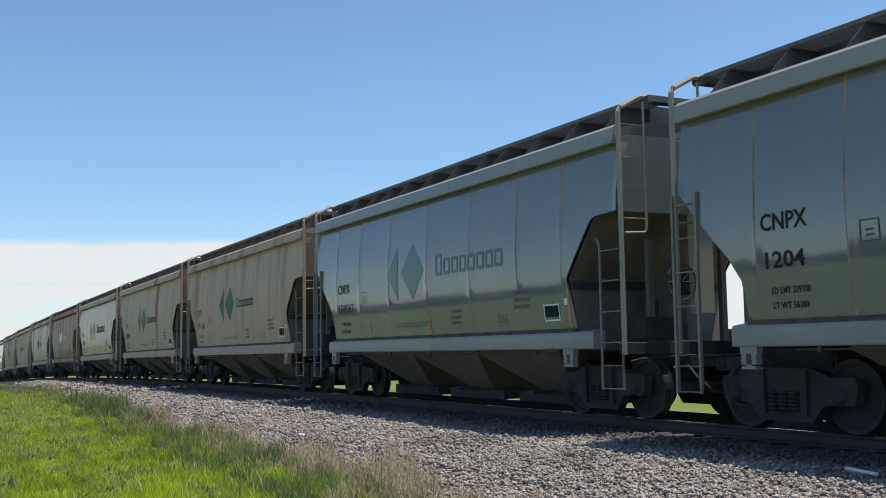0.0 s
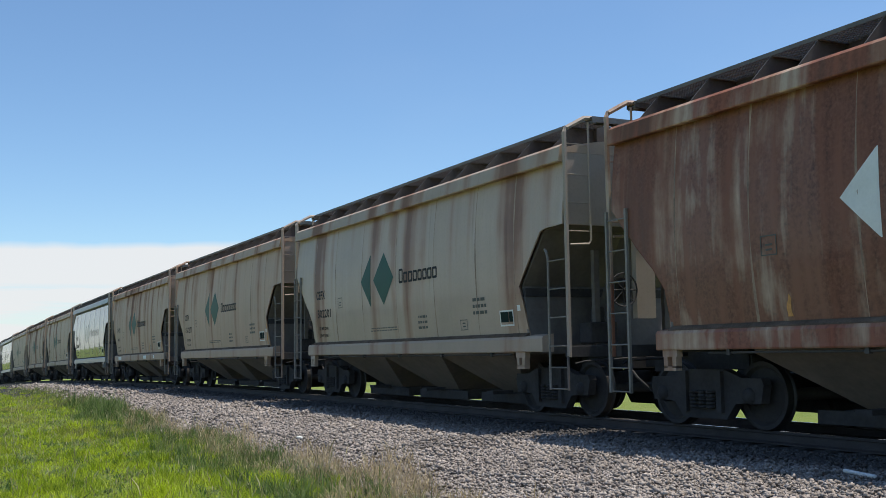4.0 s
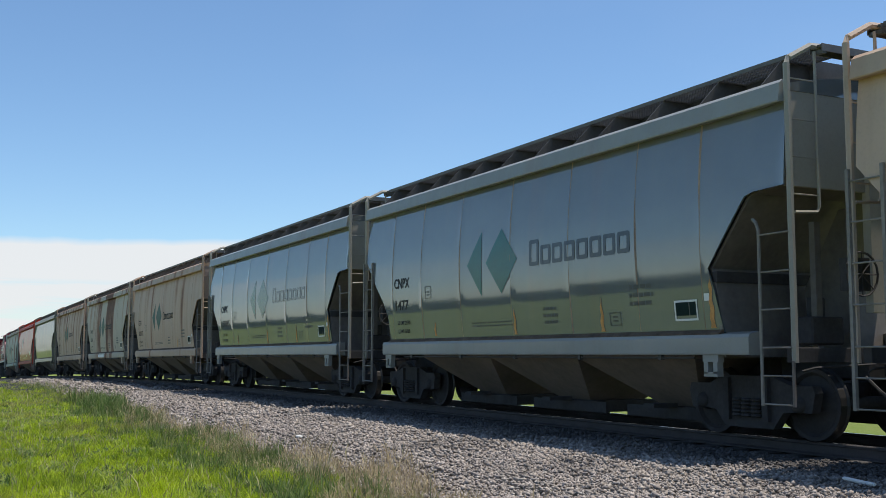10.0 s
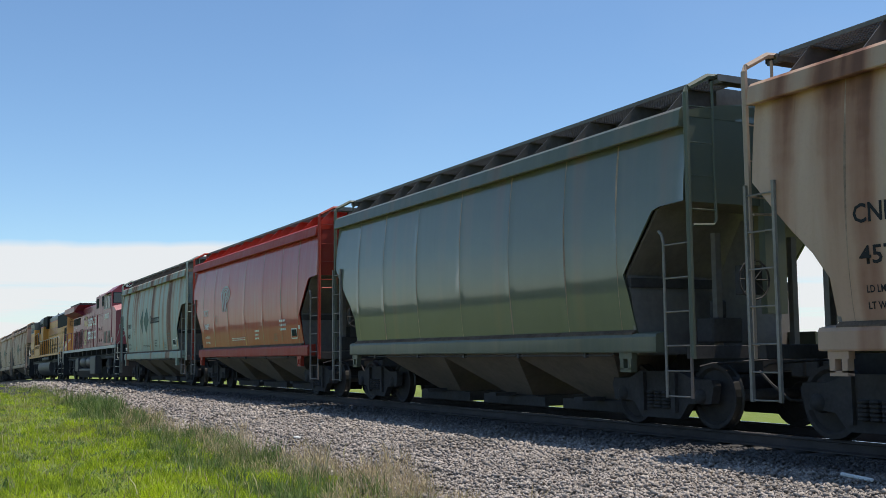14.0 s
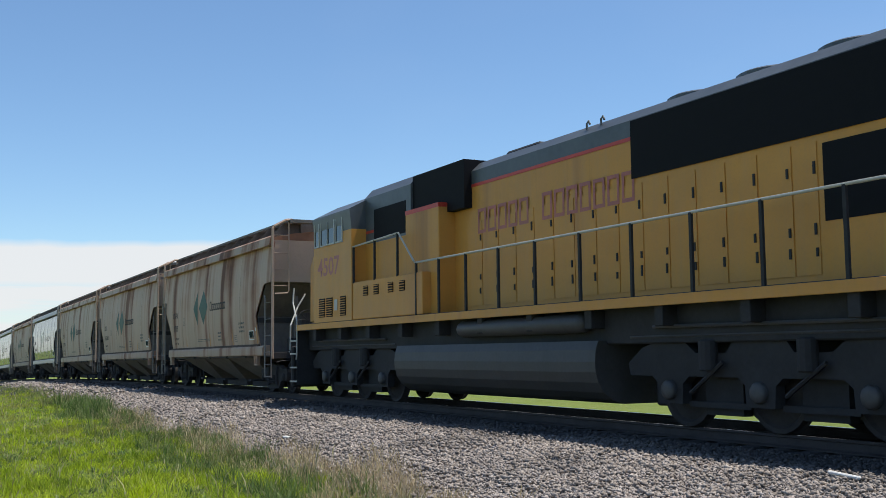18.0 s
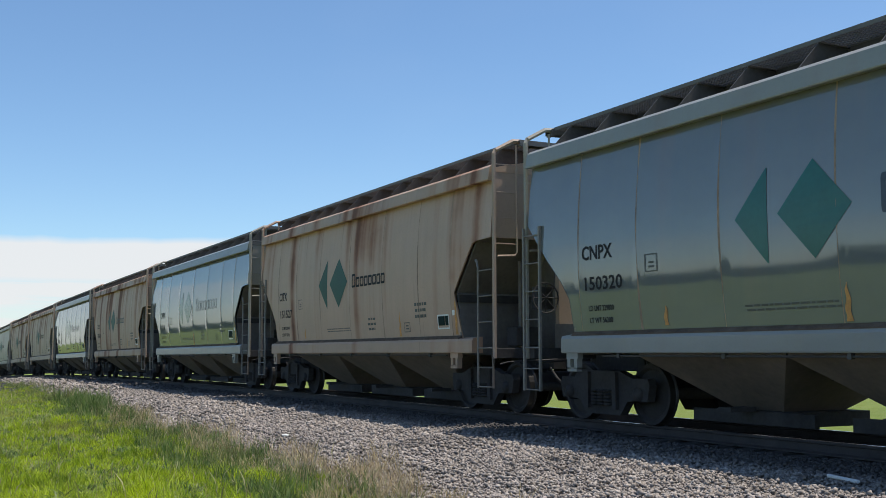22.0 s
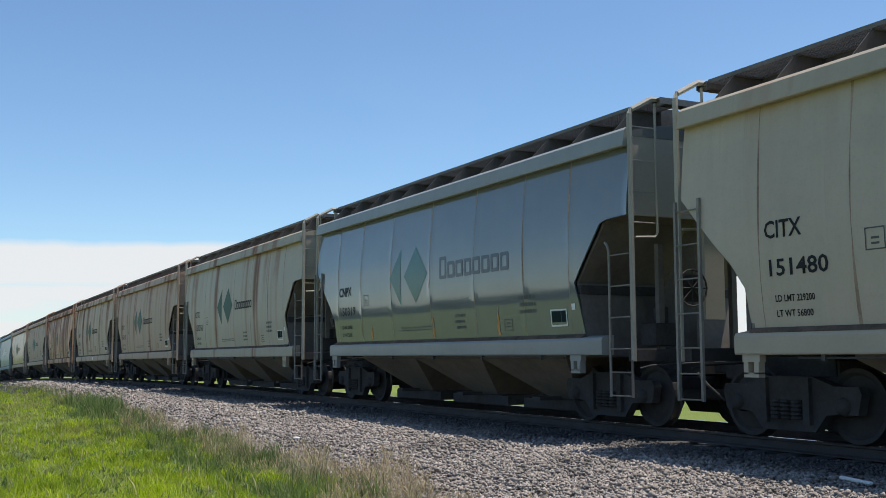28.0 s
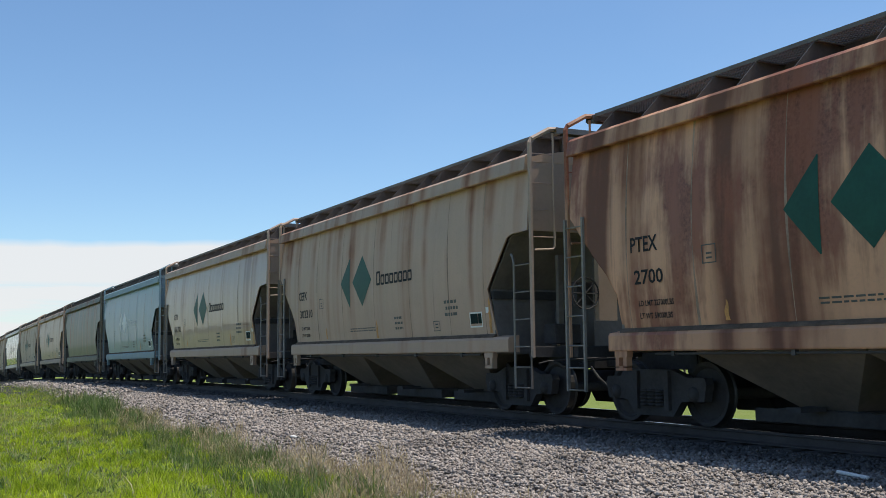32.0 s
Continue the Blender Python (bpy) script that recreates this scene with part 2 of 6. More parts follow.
def prism(bm, poly, a, b, axis="y"):
    """A polygon swept from a to b: points are (x, z) for axis y, (y, z) for x, (x, y) for z."""
    def at(p, c):
        return (p[0], c, p[1]) if axis == "y" else (c, p[0], p[1]) if axis == "x" else (p[0], p[1], c)
    va = [bm.verts.new(at(p, a)) for p in poly]
    vb = [bm.verts.new(at(p, b)) for p in poly]
    n = len(poly)
    bm.faces.new(va[::-1])
    bm.faces.new(vb)
    for i in range(n):
        bm.faces.new((va[i], va[(i + 1) % n], vb[(i + 1) % n], vb[i]))
    bmesh.ops.recalc_face_normals(bm, faces=bm.faces[:])
    return bm


def tube(bm, pts, r, n=6, closed=False):
    pts = [Vector(p) for p in pts]
    rings = []
    for i, p in enumerate(pts):
        d = (pts[min(i + 1, len(pts) - 1)] - pts[max(i - 1, 0)]).normalized()
        up = Vector((0, 0, 1)) if abs(d.z) < 0.9 else Vector((1, 0, 0))
        u = d.cross(up).normalized()
        w = d.cross(u)
        rings.append([bm.verts.new(p + (u * math.cos(a) + w * math.sin(a)) * r) for a in (2 * math.pi * k / n for k in range(n))])
    for a, b in zip(rings, rings[1:]):
        for k in range(n):
            bm.faces.new((a[k], a[(k + 1) % n], b[(k + 1) % n], b[k]))
    bm.faces.new(rings[0][::-1])
    bm.faces.new(rings[-1])
    return bm


def lathe(bm, prof, n=24, axis="y", centre=(0, 0, 0)):
    """A profile of (radius, place on the axis) turned about it."""
    c = Vector(centre)
    rings = []
    for r, h in prof:
        ring = []
        for k in range(n):
            a = 2 * math.pi * k / n
            q = (r * math.cos(a), h, r * math.sin(a)) if axis == "y" else (h, r * math.cos(a), r * math.sin(a)) if axis == "x" else (r * math.cos(a), r * math.sin(a), h)
            ring.append(bm.verts.new(c + Vector(q)))
        rings.append(ring)
    for a, b in zip(rings, rings[1:]):
        for k in range(n):
            bm.faces.new((a[k], a[(k + 1) % n], b[(k + 1) % n], b[k]))
    bm.faces.new(rings[0][::-1])
    bm.faces.new(rings[-1])
    bmesh.ops.recalc_face_normals(bm, faces=bm.faces[:])
    return bm


def thing(name, label, category, group=""):
    return tagged(new(name), label, category, group)

# ---- ground, track ----
YC = 10.934            # centre line of the track; the cars run along +x
KV = 0.00013


def track_z(x):
    """The line falls away behind a slight crest."""
    if x > -20:
        return 0.0
    if x > -130:
        return -KV * (x + 20) ** 2
    e = min(1.0, (-130 - x) / 110)
    return -KV * 110 ** 2 - 2 * KV * 110 * 110 * (e - e * e / 2)


def grass_edge(x):
    return 4.75 + min(1.7, max(0.0, (-10 - x) * 0.036)) + 0.16 * math.sin(x * 0.9) + 0.12 * math.sin(x * 0.37 + 1)


def cross(y):
    pts = [(-60, -0.62), (2, -0.52), (5.2, -0.45), (7.6, -0.24), (9.3, -0.205), (12.6, -0.205), (14.2, -0.70), (18, -0.85), (60, -0.9)]
    return float(np.interp(y, [p[0] for p in pts], [p[1] for p in pts]))


def ground_z(x, y):
    r = math.hypot(x, y)
    far = -0.0125 * max(0.0, r - 180) - 0.3 * max(0.0, min(1.0, (r - 60) / 200))
    w = min(1.0, max(0.0, 1 - (abs(y - YC) - 40) / 120))
    return cross(y) + track_z(x) * max(w, 0.6 if abs(y) < 400 else 0.4) + far


def soil_material():
    m, t, p = material("meadow_ground")
    k = Tree(t)
    a = k.noise(k.coords(), 0.05, 6.0, 0.6)
    b = k.noise(k.coords(), 1.7, 6.0, 0.65)
    c = k.noise(k.coords(), 14.0, 5.0, 0.7)
    col = k.mix(k.span(a, 0.35, 0.65), (0.12, 0.17, 0.025), (0.20, 0.25, 0.04))
    col = k.mix(k.span(b, 0.42, 0.75), col, (0.20, 0.22, 0.06))
    col = k.mix(k.math("MULTIPLY", k.span(c, 0.5, 0.8), 0.6), col, (0.03, 0.05, 0.012))
    k.put(col, p.inputs["Base Color"])
    p.inputs["Roughness"].default_value = 0.85
    p.inputs["Specular IOR Level"].default_value = 0.2
    k.link(k.bump(c, 0.7, 0.06), p.inputs["Normal"])
    return m


def gravel_material(name, dark, light, per_island=False):
    m, t, p = material(name)
    k = Tree(t)
    a = k.noise(k.coords(), 0.6, 5.0, 0.6)
    b = k.noise(k.coords(), 28.0, 4.0, 0.65)
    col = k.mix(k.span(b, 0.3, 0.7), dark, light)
    if per_island:
        g = t.nodes.new("ShaderNodeNewGeometry")
        col = k.mix(k.math("MULTIPLY", k.math("POWER", g.outputs["Random Per Island"], 2.0), 0.9), col, light)
        hue = k.math("FRACT", k.math("MULTIPLY", g.outputs["Random Per Island"], 17.3))
        col = k.mix(k.math("MULTIPLY", k.span(hue, 0.6, 1.0), 0.5), col, (0.13, 0.10, 0.078))
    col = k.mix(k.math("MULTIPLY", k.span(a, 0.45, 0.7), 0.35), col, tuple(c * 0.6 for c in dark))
    # train's shade deepened in the colour, full by the ties, thinning in tongues
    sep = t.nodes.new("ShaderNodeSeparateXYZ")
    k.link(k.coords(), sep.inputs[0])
    shade_edge = k.noise(k.coords((0.5, 1.0, 1.0)), 0.9, 4.0, 0.6)
    near = k.math("ADD", sep.outputs["Y"], k.math("MULTIPLY", k.math("SUBTRACT", shade_edge, 0.5), 1.6))
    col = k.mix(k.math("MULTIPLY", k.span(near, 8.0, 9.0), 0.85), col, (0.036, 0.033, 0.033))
    k.put(col, p.inputs["Base Color"])
    p.inputs["Roughness"].default_value = 0.8
    p.inputs["Specular IOR Level"].default_value = 0.35
    if not per_island:
        v = t.nodes.new("ShaderNodeTexVoronoi")
        v.inputs["Scale"].default_value = 16.0
        k.put(k.coords(), v.inputs["Vector"])
        k.link(k.bump(v.outputs["Distance"], 1.0, 0.06), p.inputs["Normal"])
    return m


M_SOIL = soil_material()
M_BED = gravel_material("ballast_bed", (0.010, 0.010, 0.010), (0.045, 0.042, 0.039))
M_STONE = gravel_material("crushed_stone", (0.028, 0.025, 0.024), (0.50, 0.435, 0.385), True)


def strip(name, xs, ys, zf, mat, label, category, kind="structure"):
    nx, ny = len(xs), len(ys)
    vs = [(x, y, zf(x, y)) for x in xs for y in ys]
    fs = [(i * ny + j, (i + 1) * ny + j, (i + 1) * ny + j + 1, i * ny + j + 1) for i in range(nx - 1) for j in range(ny - 1)]
    me = bpy.data.meshes.new(name)
    me.from_pydata(vs, [], fs)
    me.polygons.foreach_set("use_smooth", [True] * len(fs))
    me.materials.append(mat)
    return tagged(new(name, me), label, category, "", kind)


def spaced(lo, hi, near, step, grow):
    """Places from lo to hi, close together about near and wider away."""
    out, x, d = [near], near, step
    while x > lo:
        x -= d
        d *= grow
        out.append(max(x, lo))
    x, d = near, step
    while x < hi:
        x += d
        d *= grow
        out.append(min(x, hi))
    return sorted(set(out))


gx = spaced(-4200, 4200, -30, 2.0, 1.06)
gy = sorted(set(spaced(-4200, 4200, 8, 0.6, 1.09)))
strip("ground", gx, gy, lambda x, y: ground_z(x, y) - (0.10 if grass_edge(x) - 0.3 < y < 13.4 else 0.0), M_SOIL, "green grass field under a clear sky", "ground")
bx = [x * 1.0 for x in range(-300, 620, 2)]


def bed_z(x, y):
    rough = 0.028 * noise.noise((x * 0.8, y * 1.7, 0)) + 0.02 * noise.noise((x * 3.1, y * 4.0, 5))
    return cross(y) + track_z(x) + rough - (0.03 if y < 6 else 0)


by = [4.3, 4.7, 5.1, 5.5, 5.9, 6.3, 6.7, 7.1, 7.5, 7.9, 8.3, 8.7, 9.1, 9.4, 9.8, 10.3, 10.9, 11.5, 12.0, 12.5, 13.0, 13.5, 14.0]
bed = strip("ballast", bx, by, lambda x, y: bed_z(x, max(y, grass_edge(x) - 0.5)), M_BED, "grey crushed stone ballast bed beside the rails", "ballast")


def stones():
    """Loose crushed stone over the shoulder, one mesh of many small angular pieces."""
    rs = np.random.RandomState(4)
    base = np.array([(1, 0.2, 0), (-1, -0.25, 0.1), (0.15, 1, -0.1), (-0.2, -1, 0), (0.25, 0.3, 1), (-0.3, -0.2, -1)])
    tri = np.array([(4, 0, 2), (4, 2, 1), (4, 1, 3), (4, 3, 0), (5, 2, 0), (5, 1, 2), (5, 3, 1), (5, 0, 3)])
    V, Fc, n0 = [], [], 0
    for x0, x1, dens, r0, r1 in ((-13, -5.5, 2500, 0.011, 0.026), (-22, -13, 1700, 0.013, 0.030), (-40, -22, 560, 0.019, 0.042), (-75, -40, 120, 0.035, 0.07)):
        n = int((x1 - x0) * 5.2 * dens)
        px = rs.uniform(x0, x1, n)
        py = rs.uniform(4.5, 9.75, n)
        ge = np.array([grass_edge(x) for x in px])
        keep = py > ge + rs.normal(0, 0.25, n) - 0.15
        px, py = px[keep], py[keep]
        n = len(px)
        pz = np.array([bed_z(x, y) for x, y in zip(px, py)])
        r = rs.uniform(r0, r1, n) * rs.choice([0.7, 1.0, 1.0, 1.2, 1.45], n)
        sc = np.stack([rs.uniform(0.85, 1.4, n), rs.uniform(0.7, 1.1, n), rs.uniform(0.5, 0.95, n)], 1) * r[:, None]
        jit = 1 + rs.uniform(-0.3, 0.3, (n, 6, 1))
        pts = base[None] * jit * sc[:, None]
        a, b = rs.uniform(0, 6.28, n), rs.normal(0, 0.5, n)
        ca, sa, cb, sb = np.cos(a), np.sin(a), np.cos(b), np.sin(b)
        x, y, z = pts[..., 0], pts[..., 1], pts[..., 2]
        y, z = y * cb[:, None] - z * sb[:, None], y * sb[:, None] + z * cb[:, None]
        x, y = x * ca[:, None] - y * sa[:, None], x * sa[:, None] + y * ca[:, None]
        pts = np.stack([x + px[:, None], y + py[:, None], z + (pz + r * rs.uniform(-0.3, 1.5, n))[:, None]], -1)
        V.append(pts.reshape(-1, 3))
        Fc.append((tri[None] + (n0 + np.arange(n) * 6)[:, None, None]).reshape(-1, 3))
        n0 += n * 6
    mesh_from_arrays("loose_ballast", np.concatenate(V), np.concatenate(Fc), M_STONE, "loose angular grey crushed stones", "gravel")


def mesh_from_arrays(name, V, F, mat, label, category):
    me = bpy.data.meshes.new(name)
    me.vertices.add(len(V))
    me.vertices.foreach_set("co", V.astype(np.float32).ravel())
    me.loops.add(F.size)
    me.loops.foreach_set("vertex_index", F.astype(np.int32).ravel())
    me.polygons.add(len(F))
    me.polygons.foreach_set("loop_start", np.arange(0, F.size, 3, dtype=np.int32))
    me.update(calc_edges=True)
    me.validate()
    me.materials.append(mat)
    return tagged(new(name, me), label, category, "", "stuff")


stones()


def grass_material(name, root, tip, pale):
    m, t, p = material(name)
    k = Tree(t)
    g = t.nodes.new("ShaderNodeNewGeometry")
    a = k.noise(k.coords((1.0, 1.6, 1.0)), 0.8, 5.0, 0.68)
    col = k.mix(k.span(a, 0.40, 0.60), root, tip)
    b = k.noise(k.coords((0.8, 1.6, 1.0), (4, 9, 0)), 0.33, 3.0, 0.5)
    col = k.mix(k.math("MULTIPLY", k.span(b, 0.52, 0.64), 0.75), col, (0.33, 0.27, 0.12))
    col = k.mix(k.math("MULTIPLY", k.span(g.outputs["Random Per Island"], 0.35, 1.0), 0.8), col, pale)
    dusk = k.math("FRACT", k.math("MULTIPLY", g.outputs["Random Per Island"], 9.7))
    col = k.mix(k.math("MULTIPLY", k.span(dusk, 0.45, 0.9), 0.75), col, tuple(c * 0.30 for c in root))
    k.put(col, p.inputs["Base Color"])
    p.inputs["Roughness"].default_value = 0.55
    p.inputs["Specular IOR Level"].default_value = 0.3
    tr = t.nodes.new("ShaderNodeBsdfTranslucent")
    k.put(col, tr.inputs["Color"])
    mx = t.nodes.new("ShaderNodeMixShader")
    mx.inputs[0].default_value = 0.42
    out = t.nodes["Material Output"]
    k.link(p.outputs[0], mx.inputs[1])
    k.link(tr.outputs[0], mx.inputs[2])
    k.link(mx.outputs[0], out.inputs["Surface"])
    return m


M_GRASS = grass_material("meadow_grass", (0.17, 0.29, 0.018), (0.60, 0.73, 0.018), (0.72, 0.76, 0.09))
M_DRY = grass_material("dry_grass", (0.48, 0.36, 0.19), (0.70, 0.55, 0.33), (0.80, 0.66, 0.44))
M_STALK = grass_material("seed_stalks", (0.34, 0.30, 0.14), (0.52, 0.48, 0.22), (0.66, 0.60, 0.36))
M_TUFT = grass_material("fresh_tufts", (0.30, 0.42, 0.03), (0.56, 0.66, 0.05), (0.68, 0.74, 0.16))
M_WEED = grass_material("rough_weeds", (0.10, 0.18, 0.04), (0.20, 0.30, 0.08), (0.40, 0.42, 0.19))


def blades(name, regions, mat, label, seed, h0, h1, w0, w1, lean, heads=False, tall=2.2):
    """Grass as one mesh of bent blades; regions are (x0, x1, blades to the square metre, y0 of x, y1 of x)."""
    rs = np.random.RandomState(seed)
    V, Fc, n0 = [], [], 0
    for x0, x1, dens, fa, fb in regions:
        n = int((x1 - x0) * 5 * dens)
        px = rs.uniform(x0, x1, n)
        lo, hi = np.array([fa(x) for x in px]), np.array([fb(x) for x in px])
        py = lo + (hi - lo) * rs.uniform(0, 1, n)
        patch = np.array([noise.noise((x * 0.7, y * 0.9, seed)) for x, y in zip(px, py)])
        keep = rs.uniform(0, 5, n) < np.maximum(hi - lo, 0) * np.clip(0.75 + patch, 0.15, 1)
        px, py, patch = px[keep], py[keep], patch[keep]
        n = len(px)
        pz = np.array([ground_z(x, y) for x, y in zip(px, py)]) - 0.02
        tuft = np.array([noise.noise((x * 2.3, y * 3.1, seed + 7)) for x, y in zip(px, py)])
        h = rs.uniform(h0, h1, n) * np.clip(0.55 + 0.6 * patch + 1.9 * np.maximum(tuft, -0.1), 0.3, tall)
        w = rs.uniform(w0, w1, n) * (1 + np.clip((-px - 15) / 60, 0, 1.2))
        a, l = rs.uniform(0, 6.28, n), rs.uniform(0.1, lean, n) * h
        dx, dy = np.cos(a), np.sin(a)
        b = rs.uniform(0, 6.28, n)
        wx, wy = np.cos(b) * w / 2, np.sin(b) * w / 2
        def P(f, g, s):
            return np.stack([px + dx * l * f + wx * s, py + dy * l * f + wy * s, pz + h * g], -1)
        if heads:
            pts = np.stack([P(0, 0, 0.35), P(0, 0, -0.35), P(0.35, 0.6, 0.3), P(0.35, 0.6, -0.3), P(0.5, 0.78, 1.6), P(0.5, 0.78, -1.6), P(1.0, 1.0, 0.0)], 1)
            tri = np.array([[0, 1, 3], [0, 3, 2], [2, 3, 5], [2, 5, 4], [4, 5, 6]])
        else:
            pts = np.stack([P(0, 0, 1), P(0, 0, -1), P(0.4, 0.6, 0.75), P(0.4, 0.6, -0.75), P(1.0, 1.0, 0.0)], 1)
            tri = np.array([[0, 1, 3], [0, 3, 2], [2, 3, 4]])
        m = pts.shape[1]
        V.append(pts.reshape(-1, 3))
        Fc.append((tri[None] + (n0 + np.arange(n) * m)[:, None, None]).reshape(-1, 3))
        n0 += n * m
    return mesh_from_arrays(name, np.concatenate(V), np.concatenate(Fc), mat, label, "grass")


def view_low(x):
    return max(0.0, -x * 0.05 - 0.3)


blades("meadow_grass", [(-26, -9, 3000, view_low, lambda x: grass_edge(x) - 0.35), (-55, -26, 560, view_low, lambda x: grass_edge(x) - 0.3), (-130, -55, 150, view_low, lambda x: grass_edge(x) - 0.2)],
       M_GRASS, "bright green meadow grass along the ballast", 11, 0.05, 0.135, 0.005, 0.010, 1.0, False, 2.2)
blades("rough_weeds", [(-30, -9, 900, lambda x: grass_edge(x) - 1.5, grass_edge), (-60, -30, 200, lambda x: grass_edge(x) - 1.2, lambda x: grass_edge(x) + 0.1)],
       M_WEED, "darker green weeds at the edge of the grass", 12, 0.08, 0.26, 0.006, 0.014, 0.8)
blades("tall_weeds", [(-38, -27, 420, lambda x: grass_edge(x) - 1.15, lambda x: grass_edge(x) - 0.05)],
       M_WEED, "clump of tall dark green weeds by the stones", 15, 0.20, 0.42, 0.010, 0.024, 0.8)
blades("dry_grass", [(-16, -8, 900, lambda x: grass_edge(x) - 0.9, lambda x: grass_edge(x) + 0.5), (-30, -16, 520, lambda x: grass_edge(x) - 0.8, lambda x: grass_edge(x) + 0.25), (-60, -30, 60, lambda x: grass_edge(x) - 0.6, lambda x: grass_edge(x) + 0.2)],
       M_DRY, "dry tan grass with seed heads beside the stones", 13, 0.10, 0.30, 0.003, 0.007, 0.6, True)


blades("tall_stalks", [(-26, -9, 40, view_low, grass_edge), (-55, -26, 18, view_low, grass_edge), (-110, -55, 5, view_low, grass_edge)],
       M_STALK, "pale seed stalks standing above the grass", 16, 0.16, 0.38, 0.004, 0.009, 0.5, True)
blades("leafy_weeds", [(-24, -9, 420, view_low, lambda x: grass_edge(x) - 0.2), (-50, -24, 120, view_low, lambda x: grass_edge(x) - 0.2)],
       M_WEED, "low broad-leaved weeds in the grass", 18, 0.04, 0.10, 0.014, 0.030, 1.8, False, 1.6)
blades("young_tufts", [(-14, -9, 260, lambda x: view_low(x), lambda x: view_low(x) + 3.2)],
       M_TUFT, "bright fresh green tufts of broad grass", 17, 0.07, 0.17, 0.008, 0.015, 0.9, False, 1.7)


def shelterbelt():
    """A far belt of trees beyond the near field: many small leaf clumps on low stems, one mesh."""
    rs = np.random.RandomState(21)
    m = plain("far_foliage", (0.045, 0.075, 0.022), 0.8, 0.0, 0.4, 0.3, 0.0, 0.2)
    V, Fc, n0 = [], [], 0
    tri = np.array([(0, 1, 2), (0, 2, 3), (0, 3, 1), (1, 3, 2)])
    for k in range(230):
        x, y = -640 + 3.4 * k + rs.uniform(-2, 2), -125 + rs.uniform(-9, 9)
        h, n = rs.uniform(4.5, 9.5) * (0.75 + 0.25 * math.sin(k * 0.13) ** 2), 70
        c = np.stack([rs.normal(x, 1.7, n), rs.normal(y, 1.7, n), ground_z(x, y) + h * rs.beta(1.2, 1.5, n)], 1)
        pts = c[:, None] + rs.normal(0, 0.75, (n, 4, 3))
        V.append(pts.reshape(-1, 3))
        Fc.append((tri[None] + (n0 + np.arange(n) * 4)[:, None, None]).reshape(-1, 3))
        n0 += n * 4
    mesh_from_arrays("shelterbelt", np.concatenate(V), np.concatenate(Fc), m, "distant dark green belt of trees across the field", "trees")


shelterbelt()


def rails():
    half = [(-0.070, -0.17), (0.070, -0.17), (0.070, -0.155), (0.012, -0.135), (0.009, -0.045), (0.036, -0.035), (0.036, -0.012), (0.024, -0.001), (-0.024, -0.001), (-0.036, -0.012), (-0.036, -0.035), (-0.009, -0.045), (-0.012, -0.135), (-0.070, -0.155)]
    xs = [x * 10.0 for x in range(-30, 63)]
    for s in (-1, 1):
        n = len(half)
        vs = [(x, YC + s * 0.753 + a, track_z(x) + b) for x in xs for a, b in half]
        fs = [(i * n + j, i * n + (j + 1) % n, (i + 1) * n + (j + 1) % n, (i + 1) * n + j) for i in range(len(xs) - 1) for j in range(n)]
        me = bpy.data.meshes.new("rail")
        me.from_pydata(vs, [], fs)
        me.materials.append(M_RAIL)
        me.materials.append(M_RAIL_TOP)
        for f in me.polygons:
            f.material_index = 1 if f.index % n == 7 else 0
        bm = bmesh.new()
        bm.from_mesh(me)
        bmesh.ops.recalc_face_normals(bm, faces=bm.faces[:])
        bm.to_mesh(me)
        bm.free()
        tagged(new("rail", me), "rust-brown steel rail with a polished head", "rail", "rails of the track", "structure")


rails()

# ---- the covered hopper cars ----
CAR_L, MID = 14.33, 6.52   # pitch of the cars; half the roof's length


def half_width(z):
    """The bowed side: half the car's width at a height."""
    return 1.605 - 0.050 * (z - 2.7) ** 2


def left_edge(z):
    pts = [(1.30, 1.22), (2.0, 1.14), (2.6, 0.52), (3.1, 0.06), (3.16, 0.0), (5.0, 0.0)]
    return float(np.interp(z, [p[0] for p in pts], [p[1] for p in pts]))


def right_edge(z):
    pts = [(1.30, 11.86), (1.9, 11.74), (2.2, 11.64), (3.06, 12.36), (3.10, 12.52), (3.12, 13.04), (5.0, 13.04)]
    return float(np.interp(z, [p[0] for p in pts], [p[1] for p in pts]))


SEAMS = [0.0, 1.45, 2.9, 4.6, 6.5, 8.35, 10.1, 11.5, 13.04]
SAGS = [0.005, 0.007, 0.006, 0.008, 0.007, 0.006, 0.008, 0.005]


def sag_at(u, z):
    """How far the sheet is drawn in between two seams."""
    for a, b, deep in zip(SEAMS, SEAMS[1:], SAGS):
        if a <= u <= b:
            q = (u - a) / (b - a)
            return (deep * math.sin(math.pi * q) ** 0.8 + min(0.002, (u - a) * 0.2, (b - u) * 0.2)) * max(0.0, math.sin(math.pi * (z - 1.25) / 3.1)) ** 0.6
    return 0.0


def on_side(u, z, lift):
    """A place on the near side of a car, lifted off the sheet."""
    return (u - MID, -(half_width(z) - sag_at(u, z) + lift), z)


